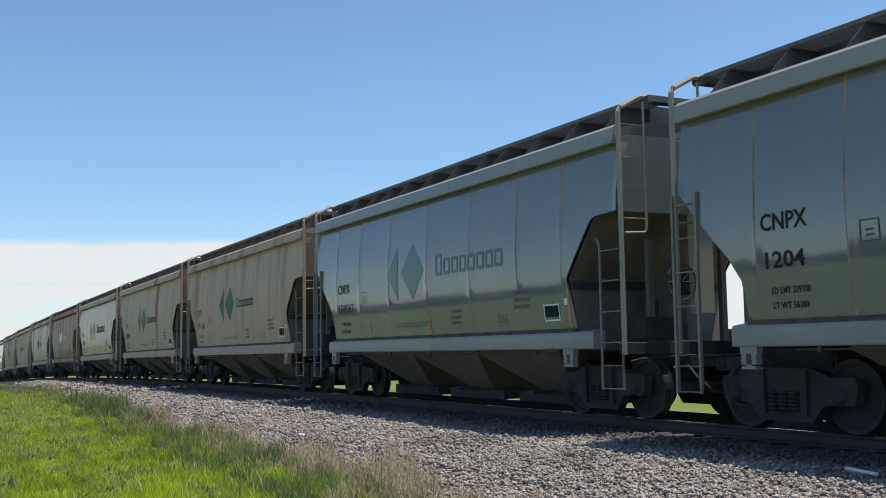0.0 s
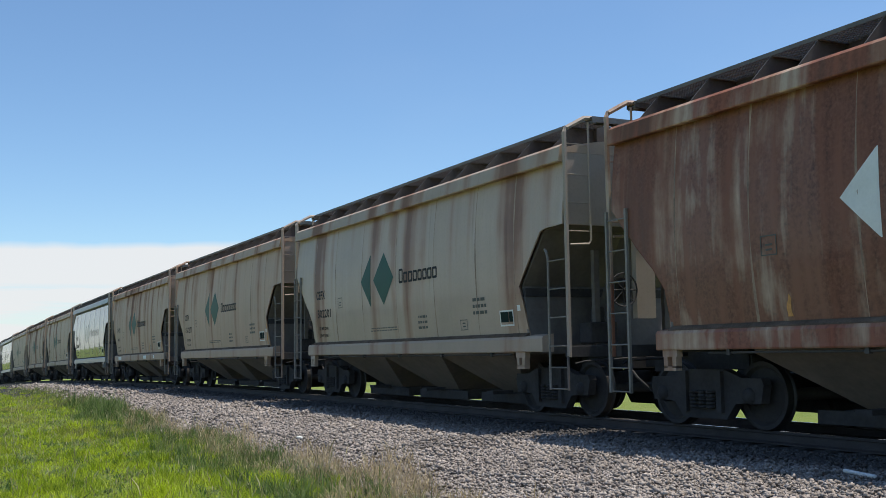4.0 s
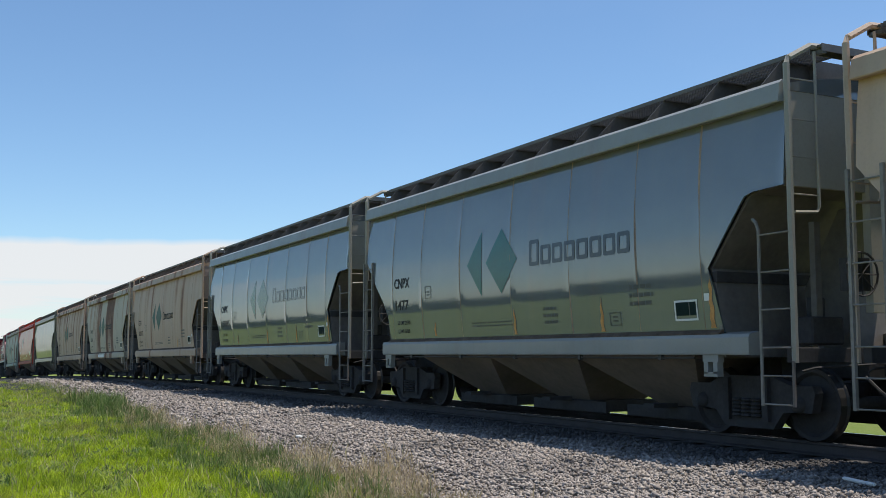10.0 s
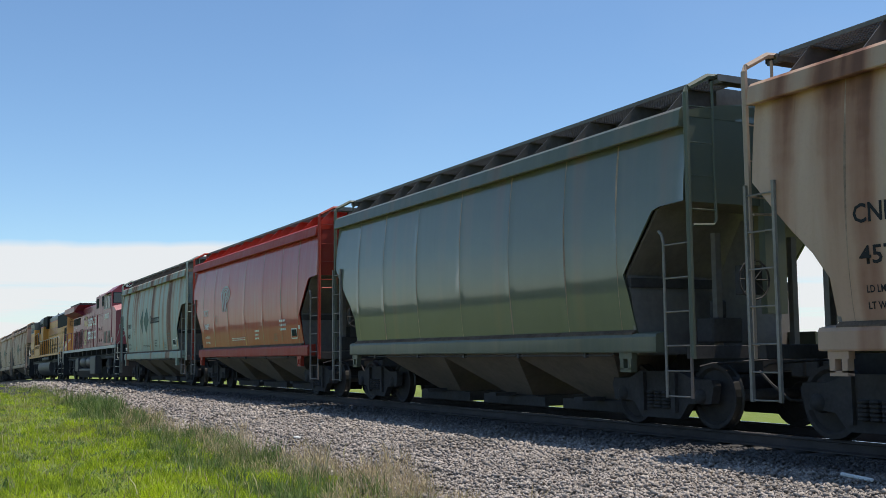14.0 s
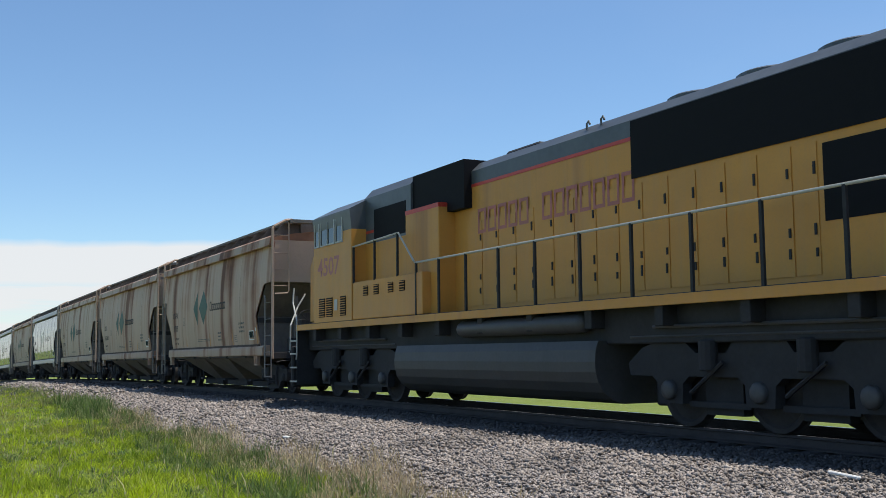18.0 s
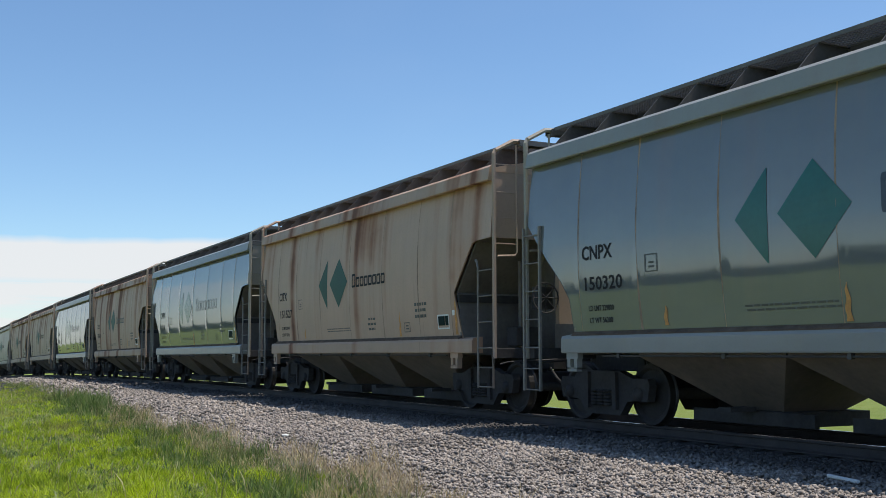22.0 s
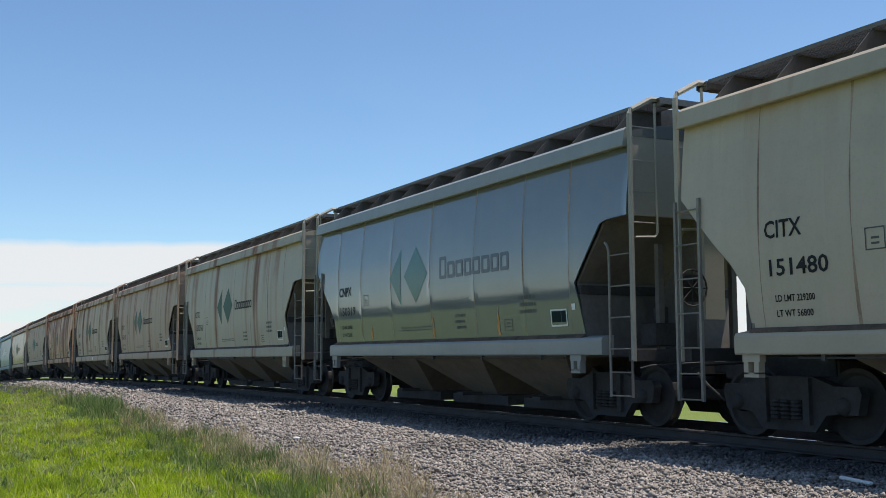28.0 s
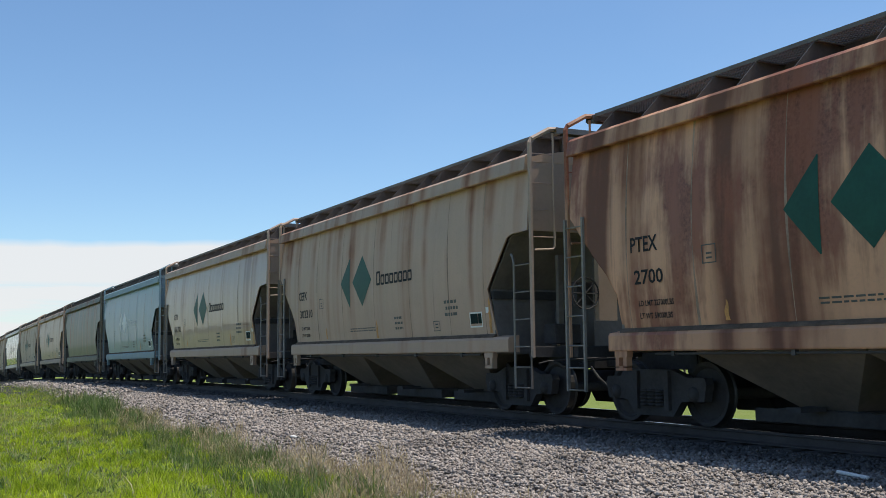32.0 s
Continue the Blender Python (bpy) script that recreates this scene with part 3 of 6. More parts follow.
def side_sheet(sign):
    """The outer side: sheets drawn in a little between rusty seams, and a folded edge."""
    bm = bmesh.new()
    zs = [1.30, 1.6, 1.9, 2.2, 2.5, 2.8, 3.06, 3.10, 3.12, 3.16, 3.4, 3.7, 4.0, 4.24]
    cols = []           # place along the car, lies on a seam
    for a, b in zip(SEAMS, SEAMS[1:]):
        cols.append((a, True))
        for q in (0.010 / (b - a), 0.12, 0.3, 0.5, 0.7, 0.88, 1 - 0.010 / (b - a)):
            cols.append((a + (b - a) * q, False))
    cols.append((13.04, True))
    rnd = random.Random(5)
    drift = [rnd.uniform(-0.02, 0.02) for _ in cols]
    rows = []
    for z in zs:
        a, b = left_edge(z), right_edge(z)
        row = []
        for j, (u, _) in enumerate(cols):
            sag = sag_at(u, z)
            if 0 < j < len(cols) - 1:
                u += drift[j // 8 * 8] * math.sin(z * 2.1 + j // 8)
            row.append(bm.verts.new((min(max(u, a), b) - MID, sign * (half_width(z) - sag), z)))
        rows.append(row)
    for r0, r1 in zip(rows, rows[1:]):
        for j in range(len(cols) - 1):
            f = bm.faces.new([r0[j], r0[j + 1], r1[j + 1], r1[j]])
            f.material_index = 1 if (cols[j][1] or cols[j + 1][1]) and 0 < j < len(cols) - 2 else 0
    bmesh.ops.remove_doubles(bm, verts=bm.verts[:], dist=1e-5)
    bmesh.ops.dissolve_degenerate(bm, dist=1e-5, edges=bm.edges[:])
    bmesh.ops.recalc_face_normals(bm, faces=bm.faces[:])
    r = bmesh.ops.extrude_face_region(bm, geom=bm.faces[:])
    for v in r["geom"]:
        if isinstance(v, bmesh.types.BMVert):
            v.co.y -= sign * 0.02
    bmesh.ops.recalc_face_normals(bm, faces=bm.faces[:])
    for e in bm.edges:
        e.smooth = len(e.link_faces) == 2 and e.calc_face_angle(3.0) < 0.7
    return bm


def decal_strip(bm, left, right, z0, z1, rows=6, lift=0.005):
    """A marking on the bowed side between two edges u(z)."""
    prev = None
    for i in range(rows + 1):
        z = z0 + (z1 - z0) * i / rows
        cur = (bm.verts.new(on_side(left(z), z, lift)), bm.verts.new(on_side(right(z), z, lift)))
        if prev:
            bm.faces.new((prev[0], prev[1], cur[1], cur[0]))
        prev = cur


def decal_box(bm, u0, u1, z0, z1, lift=0.005):
    decal_strip(bm, lambda z: u0, lambda z: u1, z0, z1, 2 if z1 - z0 < 0.3 else 5, lift)


def lettering(text, u, z, height, width=None):
    """Letters of the built-in font as a mesh on the bowed side."""
    cu = bpy.data.curves.new("text", "FONT")
    cu.body, cu.size = text, 1.0
    cu.resolution_u = 2
    cu.offset = 0.018
    ob = bpy.data.objects.new("text", cu)
    me = bpy.data.meshes.new_from_object(ob)
    bm = bmesh.new()
    bm.from_mesh(me)
    bpy.data.objects.remove(ob)
    bpy.data.curves.remove(cu)
    bpy.data.meshes.remove(me)
    xs = [v.co.x for v in bm.verts]
    ys = [v.co.y for v in bm.verts]
    sx = (width or (max(xs) - min(xs)) * height / 0.7) / (max(xs) - min(xs))
    sy = height / (max(ys) - min(ys))
    x0, y0 = min(xs), min(ys)
    for v in bm.verts:
        zz = z + (v.co.y - y0) * sy
        v.co = on_side(u + (v.co.x - x0) * sx, zz, 0.005)
    return bm


def lattice_walk(bm, u0, u1, y0, y1, z, step=0.075):
    """Open steel grating: bearing bars along, twisted bars across, an edge band."""
    for y in (y0, y1):
        box(bm, u0 - MID, u1 - MID, y - 0.004, y + 0.004, z - 0.035, z + 0.02)
    n = 11
    for k in range(1, n):
        y = y0 + (y1 - y0) * k / n
        box(bm, u0 - MID, u1 - MID, y - 0.002, y + 0.002, z - 0.016, z)
    u = u0
    while u < u1:
        box(bm, u - MID, u - MID + 0.012, y0, y1, z - 0.02, z - 0.004)
        u += step


def truck(parent, u):
    """A three-piece freight truck: bolster with side frames, axles, wheels and bearing caps."""
    bm = bmesh.new()
    box(bm, u - MID - 0.22, u - MID + 0.22, -1.05, 1.05, 0.42, 0.72)
    box(bm, u - MID - 0.16, u - MID + 0.16, -0.3, 0.3, 0.72, 1.0)
    bevel(bm, 0.02)
    root = part("truck", bm, M_UNDER, parent, "black cast steel freight truck with roller bearings")
    for s in (-1, 1):
        bm = bmesh.new()
        y = s * 1.0
        top = [(-1.16, 0.60), (-1.12, 0.69), (-0.75, 0.69), (-0.42, 0.80), (0.42, 0.80), (0.75, 0.69), (1.12, 0.69), (1.16, 0.60)]
        low = [(1.10, 0.36), (0.80, 0.36), (0.62, 0.34), (0.44, 0.13), (-0.44, 0.13), (-0.62, 0.34), (-0.80, 0.36), (-1.10, 0.36)]
        prism(bm, [(u - MID + a, b) for a, b in top + low], y - 0.07, y + 0.07)
        # spring nest and its posts stand out from the frame
        for dx in (-0.17, 0.0, 0.17):
            for h in range(5):
                lathe(bm, [(0.06, 0.0), (0.075, 0.012), (0.075, 0.03), (0.06, 0.042)], 10, "z", (u - MID + dx, y + s * 0.09, 0.27 + h * 0.05))
        for dx in (-0.36, 0.36):
            box(bm, u - MID + dx - 0.05, u - MID + dx + 0.05, y + s * 0.07, y + s * 0.13, 0.22, 0.78)
        bmesh.ops.recalc_face_normals(bm, faces=bm.faces[:])
        part("side_frame", bm, M_UNDER, root)
    for dx in (-0.89, 0.89):
        bm = bmesh.new()
        lathe(bm, [(0.075, -0.95), (0.085, -0.6), (0.085, 0.6), (0.075, 0.95)], 12, "y", (u - MID + dx, 0, 0.457))
        for s in (-1, 1):
            lathe(bm, [(0.05, s * 1.13), (0.10, s * 1.10), (0.13, s * 1.02), (0.13, s * 0.93)], 12, "y", (u - MID + dx, 0, 0.457))
        part("axle", bm, M_UNDER, root, "", True)
        for s in (-1, 1):
            bm = bmesh.new()
            prof = [(0.02, 0.03), (0.12, 0.07), (0.16, 0.06), (0.36, 0.02), (0.40, 0.065), (0.452, 0.065), (0.457, 0.05), (0.459, -0.035),
                    (0.475, -0.05), (0.485, -0.065), (0.47, -0.08), (0.40, -0.08), (0.37, -0.03), (0.16, 0.0), (0.12, -0.05), (0.02, -0.05)]
            lathe(bm, [(r, s * (0.775 + h)) for r, h in prof], 28, "y", (u - MID + dx, 0, 0.457))
            w = part("wheel", bm, M_WHEEL, root)
            w.data.materials.append(M_TREAD)
            for f in w.data.polygons:
                rr = math.hypot(f.center.x - (u - MID + dx), f.center.z - 0.457)
                f.material_index = 1 if rr > 0.44 else 0
    return root


def build_hopper():
    """One car with all parts but its markings; paint parts carry the paint in slot 0."""
    car = thing("hopper_car", "beige steel covered hopper car on the rails", "freight car", "hopper cars of the train")
    P = car_paint("paint", BEIGE, 0)
    for s in (-1, 1):
        sheet = part("side_sheet", side_sheet(s), P, car, "", True)
        sheet.data.materials.append(M_SEAM)
        bm = bmesh.new()   # the roof's edge beam
        prism(bm, [(s * 1.50, 4.15), (s * 1.635, 4.135), (s * 1.645, 4.15), (s * 1.605, 4.375), (s * 1.55, 4.425), (s * 1.48, 4.432)], -MID, 13.04 - MID, "x")
        part("roof_edge", bm, P, car)
        bm = bmesh.new()   # the sill: an outward channel
        prism(bm, [(s * 1.40, 1.07), (s * 1.615, 1.07), (s * 1.625, 1.09), (s * 1.625, 1.29), (s * 1.60, 1.335), (s * 1.40, 1.37)], 0.99 - MID, 12.40 - MID, "x")
        part("side_sill", bm, P, car)
        if s < 0:
            bm = bmesh.new()   # dark strip on the ledge above the sill, standing in for its shadow line
            prism(bm, [(-1.52, 1.335), (-1.606, 1.335), (-1.600, 1.352), (-1.552, 1.392), (-1.52, 1.40)], 1.24 - MID, 11.84 - MID, "x")
            part("ledge_dust", bm, M_LEDGE, car)
        bm = bmesh.new()   # brake pipe under the sill
        tube(bm, [(2.0 - MID, s * 1.56, 1.03), (11.3 - MID, s * 1.56, 1.03)], 0.016, 6)
        for u in (2.4, 4.6, 6.6, 8.6, 10.6):
            box(bm, u - MID - 0.03, u - MID + 0.03, s * 1.56 - 0.03, s * 1.56 + 0.03, 1.0, 1.07)
        part("train_pipe", bm, M_BRACKET, car)
        for u in (1.25, 11.66):
            bm = bmesh.new()
            a = u - MID
            box(bm, a - 0.15, a + 0.15, s * 1.50, s * 1.60, 0.98, 1.07)
            box(bm, a - 0.13, a - 0.05, s * 1.50, s * 1.60, 0.83, 0.98)
            box(bm, a + 0.05, a + 0.13, s * 1.50, s * 1.60, 0.83, 0.98)
            box(bm, a - 0.13, a + 0.13, s * 1.50, s * 1.60, 0.79, 0.85)
            part("jacking_pad", bm, M_GRIME, car)
    # the roof: a shallow arch with a trough of loading hatches
    bm = bmesh.new()
    arc = [(y, 4.37 + 0.20 * (1 - (y / 1.52) ** 2)) for y in [1.52 * k / 8 for k in range(-8, 9)]]
    prism(bm, arc + [(1.52, 4.30), (-1.52, 4.30)], 0.02 - MID, 13.02 - MID, "x")
    part("roof", bm, P, car)
    bm = bmesh.new()
    prism(bm, [(-0.56, 4.5), (-0.56, 4.865), (-0.40, 4.89), (0.40, 4.89), (0.56, 4.865), (0.56, 4.5)], 0.45 - MID, 12.6 - MID, "x")
    for k in range(9):
        box(bm, 1.3 + 1.3 * k - MID, 1.36 + 1.3 * k - MID, -0.575, 0.575, 4.52, 4.855)
    part("hatch_cover", bm, M_BRACKET, car, "long trough hatch cover along the roof")
    # running boards on brackets
    for s in (-1, 1):
        bm = bmesh.new()
        lattice_walk(bm, 0.0, 13.05, s * 0.56, s * 1.06, 4.875, 0.06)
        part("running_board", bm, M_GRATE, car, "open steel grating walkway")
    for u in (-0.20, 13.05):
        bm = bmesh.new()
        box(bm, u - MID - 0.006, u - MID + 0.006, -1.10, 1.10, 4.78, 4.875)
        box(bm, u - MID + 0.19, u - MID + 0.202, -1.10, 1.10, 4.78, 4.875)
        for k in range(25):
            y = -1.08 + 0.09 * k
            box(bm, u - MID, u - MID + 0.196, y - 0.006, y + 0.006, 4.84, 4.86)
        box(bm, u - MID, u - MID + 0.196, -1.09, 1.09, 4.863, 4.869)
        for k in range(3):
            box(bm, u - MID, u - MID + 0.196, -1.05 + 1.05 * k - 0.03, -1.05 + 1.05 * k + 0.03, 4.76, 4.81)
        part("end_platform", bm, M_GRATE, car)
        bm = bmesh.new()   # latch housing of the hatch, over the end
        box(bm, u - MID - 0.02, u - MID + 0.22, -0.30, 0.30, 4.62, 4.80)
        bevel(bm, 0.03)
        part("latch_housing", bm, M_BRACKET, car)
    # thin plates across the roof carry the boards, their outer edges raked
    for u in (0.50, 1.62, 2.82, 3.62, 4.62, 5.82, 7.02, 8.22, 8.92, 10.12, 11.32, 12.50):
        bm = bmesh.new()
        a = u - MID
        prism(bm, [(-1.47, 4.40), (-1.04, 4.845), (1.04, 4.845), (1.47, 4.40)], a - 0.008, a + 0.008, "x")
        for y in (-1.04, 1.04):
            box(bm, a - 0.008, a + 0.05, min(y, y * 0.3), max(y, y * 0.3), 4.828, 4.842)
        part("walkway_bracket", bm, M_BRACKET, car)
    # upper end walls, slope sheets, corner posts
    for e, u_out, u_in in ((0, 0.06, 1.30), (1, 12.98, 11.70)):
        d = 1 if e else -1
        bm = bmesh.new()
        edge = [(-1.50, 3.12), (1.50, 3.12), (1.49, 4.30)] + [(y, 4.36 + 0.2 * (1 - (y / 1.52) ** 2)) for y in (1.2, 0.6, 0.0, -0.6, -1.2)] + [(-1.49, 4.30)]
        prism(bm, edge, u_out - MID - 0.03, u_out - MID + 0.03, "x")
        box(bm, u_out - MID - 0.02, u_out - MID + d * 0.10, -0.19, 0.19, 1.6, 4.5)     # centre post
        part("end_wall", bm, P, car)
        b = u_in - MID
        line = [(13.0, 3.13), (12.42, 3.09), (11.66, 2.20), (11.74, 1.95), (11.88, 1.04)] if e else [(0.02, 3.15), (0.08, 3.08), (0.54, 2.60), (1.15, 2.0), (1.24, 1.04)]
        bm = bmesh.new()
        prism(bm, [(x - MID, z) for x, z in line] + [(x - MID - d * 0.05, z + 0.01) for x, z in line[::-1]], -1.525, 1.525)
        part("slope_sheet", bm, M_END, car, "dark brown end slope sheet")
        bm = bmesh.new()   # upright web under the slope, down to the draft sill
        web = [(12.66, 1.10), (11.86, 1.10), (11.76, 1.95), (12.40, 2.98), (12.66, 3.0)] if e else [(0.34, 1.10), (1.20, 1.10), (1.12, 2.0), (0.52, 2.58), (0.34, 2.70)]
        prism(bm, [(x - MID, z) for x, z in web], -0.012, 0.012)
        for y in (-0.72, 0.72):
            box(bm, web[0][0] - MID - 0.045, web[0][0] - MID + 0.045, y - 0.05, y + 0.05, 1.10, 2.75)
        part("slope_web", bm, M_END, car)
        bm = bmesh.new()   # stiffener across the slope
        u0 = 11.70 if e else 1.10
        box(bm, u0 - MID - 0.05, u0 - MID + 0.05, -1.53, 1.53, 2.02, 2.16)
        part("cross_stiffener", bm, M_UNDER, car)
        bm = bmesh.new()
        c0, c1 = sorted((b - d * 0.1, u_out - MID + d * 0.10))
        box(bm, c0, c1, -0.32, 0.32, 0.78, 1.12)
        box(bm, c1 - 0.12 if e else c0, c1 if e else c0 + 0.12, -1.55, 1.55, 0.98, 1.16)
        bevel(bm, 0.008)
        part("draft_sill", bm, M_UNDER, car)
        for s in (-1, 1):
            bm = bmesh.new()
            x = (13.12 if e else -0.10) - MID
            tube(bm, [(x, s * 1.57, 0.98), (x, s * 1.57, 4.60), (x, s * 1.53, 4.67), (x, s * 1.18, 4.86), (x, s * 1.00, 4.87)], 0.042, 6)
            part("corner_post", bm, P, car)
            bm = bmesh.new()   # end ladder: an inner stile, rungs out to the post
            tube(bm, [(x, s * 1.10, 4.80), (x, s * 1.10, 2.86), (x, s * 1.14, 2.80), (x, s * 1.50, 2.78)], 0.020, 6)
            for z in (3.0, 3.46, 3.92, 4.42):
                tube(bm, [(x, s * 1.08, z), (x, s * 1.57, z)], 0.011, 5)
            part("end_ladder", bm, P, car)
            bm = bmesh.new()   # side ladder
            xa, xb = (12.62 - MID, 13.12 - MID) if e else (-0.10 - MID, 0.38 - MID)
            zt = 2.75 if e else 3.14
            ladder = None
            ends = (xa, xb) if not e else (xa,)
            for xx in ends:
                bm = bmesh.new()
                if e:
                    tube(bm, [(xx, s * 1.62, 0.46), (xx, s * 1.62, zt - 0.16), (xx - 0.04, s * 1.62, zt - 0.05), (xx - 0.12, s * 1.60, zt)], 0.022, 6)
                else:
                    box(bm, xx - 0.022, xx + 0.022, s * 1.62 - 0.02, s * 1.62 + 0.02, 0.46, zt)
                ladder = part("stile", bm, P, ladder) if ladder else part("side_ladder", bm, P, car)
                ladder = ladder if ladder.parent == car else ladder.parent
            for z in (0.48, 0.82, 1.16, 1.62, 2.08, 2.54, 3.0):
                if z < zt:
                    bm = bmesh.new()
                    tube(bm, [(xa, s * 1.62, z), (xb, s * 1.62, z)], 0.011, 5)
                    part("rung", bm, P, ladder)
            bm = bmesh.new()   # foot of the ladder below the sill, carried on the post
            tube(bm, [(x, s * 1.60, 0.46), (x, s * 1.60, 1.0)], 0.022, 6)
            part("ladder_foot", bm, M_GRIME, car)
        # coupler and its lever, hose
        bm = bmesh.new()
        x0 = (13.1 if e else -0.06) - MID
        x1 = (13.66 if e else -0.64) - MID
        lo, hi = sorted((x0, x1))
        box(bm, lo, hi, -0.09, 0.09, 0.80, 0.98)
        lo, hi = sorted((x1 - d * 0.22, x1 + d * 0.02))
        box(bm, lo, hi, -0.17, 0.15, 0.72, 1.04)
        bevel(bm, 0.02)
        part("coupler", bm, M_UNDER, car)
        bm = bmesh.new()
        tube(bm, [(x0, -0.4, 0.8), (x0 + d * 0.25, -0.42, 0.62), (x0 + d * 0.45, -0.3, 0.42), (x1, -0.08, 0.40)], 0.022, 6)
        part("brake_hose", bm, M_UNDER, car)
        bm = bmesh.new()
        tube(bm, [(x0, -1.45, 0.88), (x0 + d * 0.06, -1.3, 0.92), (x0 + d * 0.06, -0.3, 0.96)], 0.014, 5)
        part("uncoupling_lever", bm, M_UNDER, car)
    # brake gear on the deck
    bm = bmesh.new()
    lathe(bm, [(0.02, -0.55), (0.22, -0.5), (0.23, 0.5), (0.02, 0.55)], 16, "y", (0.62 - MID, 0.1, 1.55))
    part("air_reservoir", bm, M_UNDER, car, "", True)
    bm = bmesh.new()
    box(bm, 12.4 - MID, 12.75 - MID, -0.9, -0.35, 1.2, 1.55)
    box(bm, 12.45 - MID, 12.6 - MID, -0.7, -0.5, 1.55, 1.8)
    bevel(bm, 0.02)
    part("brake_valve", bm, M_UNDER, car)
    bm = bmesh.new()
    for k in range(16):
        a, b = 2 * math.pi * k / 16, 2 * math.pi * (k + 1) / 16
        tube(bm, [(13.30 - MID, -0.62 + 0.27 * math.cos(a), 2.05 + 0.27 * math.sin(a)), (13.30 - MID, -0.62 + 0.27 * math.cos(b), 2.05 + 0.27 * math.sin(b))], 0.014, 5)
    for k in range(4):
        a = math.pi * k / 4
        tube(bm, [(13.30 - MID, -0.62 - 0.27 * math.cos(a), 2.05 - 0.27 * math.sin(a)), (13.30 - MID, -0.62 + 0.27 * math.cos(a), 2.05 + 0.27 * math.sin(a))], 0.009, 4)
    box(bm, 13.1 - MID, 13.28 - MID, -0.78, -0.46, 1.85, 2.25)
    part("hand_brake", bm, M_UNDER, car)
    # discharge pockets below the sill
    for c in (4.15, 6.98, 9.80):
        bm = bmesh.new()
        a = c - MID
        t0 = [(-1.40, -1.45, 1.30), (1.40, -1.45, 1.30), (1.40, 1.45, 1.30), (-1.40, 1.45, 1.30)]
        b0 = [(-0.42, -0.55, 0.30), (0.42, -0.55, 0.30), (0.42, 0.55, 0.30), (-0.42, 0.55, 0.30)]
        m0 = [(-1.40, -1.47, 1.02), (1.40, -1.47, 1.02), (1.40, 1.47, 1.02), (-1.40, 1.47, 1.02)]
        vt = [[bm.verts.new((a + x, y, z)) for x, y, z in ring] for ring in (t0, m0, b0)]
        for r0, r1 in zip(vt, vt[1:]):
            for i in range(4):
                bm.faces.new((r0[i], r0[(i + 1) % 4], r1[(i + 1) % 4], r1[i]))
        bm.faces.new(vt[0])
        bm.faces.new(vt[2])
        bmesh.ops.recalc_face_normals(bm, faces=bm.faces[:])
        part("discharge_pocket", bm, M_GRIME, car)
        bm = bmesh.new()
        box(bm, a - 0.75, a + 0.75, -0.66, 0.66, 0.12, 0.31)
        box(bm, a - 1.12, a + 1.12, -0.74, -0.66, 0.13, 0.30)
        box(bm, a - 0.12, a + 0.12, -1.18, -0.74, 0.30, 0.36)
        part("outlet_gate", bm, M_UNDER, car)
    bm = bmesh.new()
    box(bm, 2.6 - MID, 11.2 - MID, -0.28, 0.28, 0.72, 1.1)
    part("centre_sill", bm, M_UNDER, car)
    for u in (1.30, 11.76):
        truck(car, u)
    return car

# ---- the train ----
OFFSETS = [0.0, 14.47, 28.63, 42.97, 57.38, 71.74, 86.12, 100.54, 114.99, 129.34, 143.67, 157.96, 172.25, 186.39, 200.63, 214.92,
           229.20, 243.62, 257.98, 272.33, 286.65, 308.68, 330.51, 344.81, 359.16, 373.45, 387.78, 402.07, 416.46, 430.81, 445.12,
           459.44, 473.72, 488.03, 502.30, 516.57, 531.07, 545.42, 559.68, 574.00, 588.33, 602.64, 616.96, 631.29]
OFFSETS += [631.29 + CAR_L * k for k in range(1, 7)]
CREAM, MINT, GREYISH = (0.590, 0.425, 0.306), (0.51, 0.430, 0.330), (0.51, 0.390, 0.300)
CLEAR = (0.165, 0.178, 0.180)
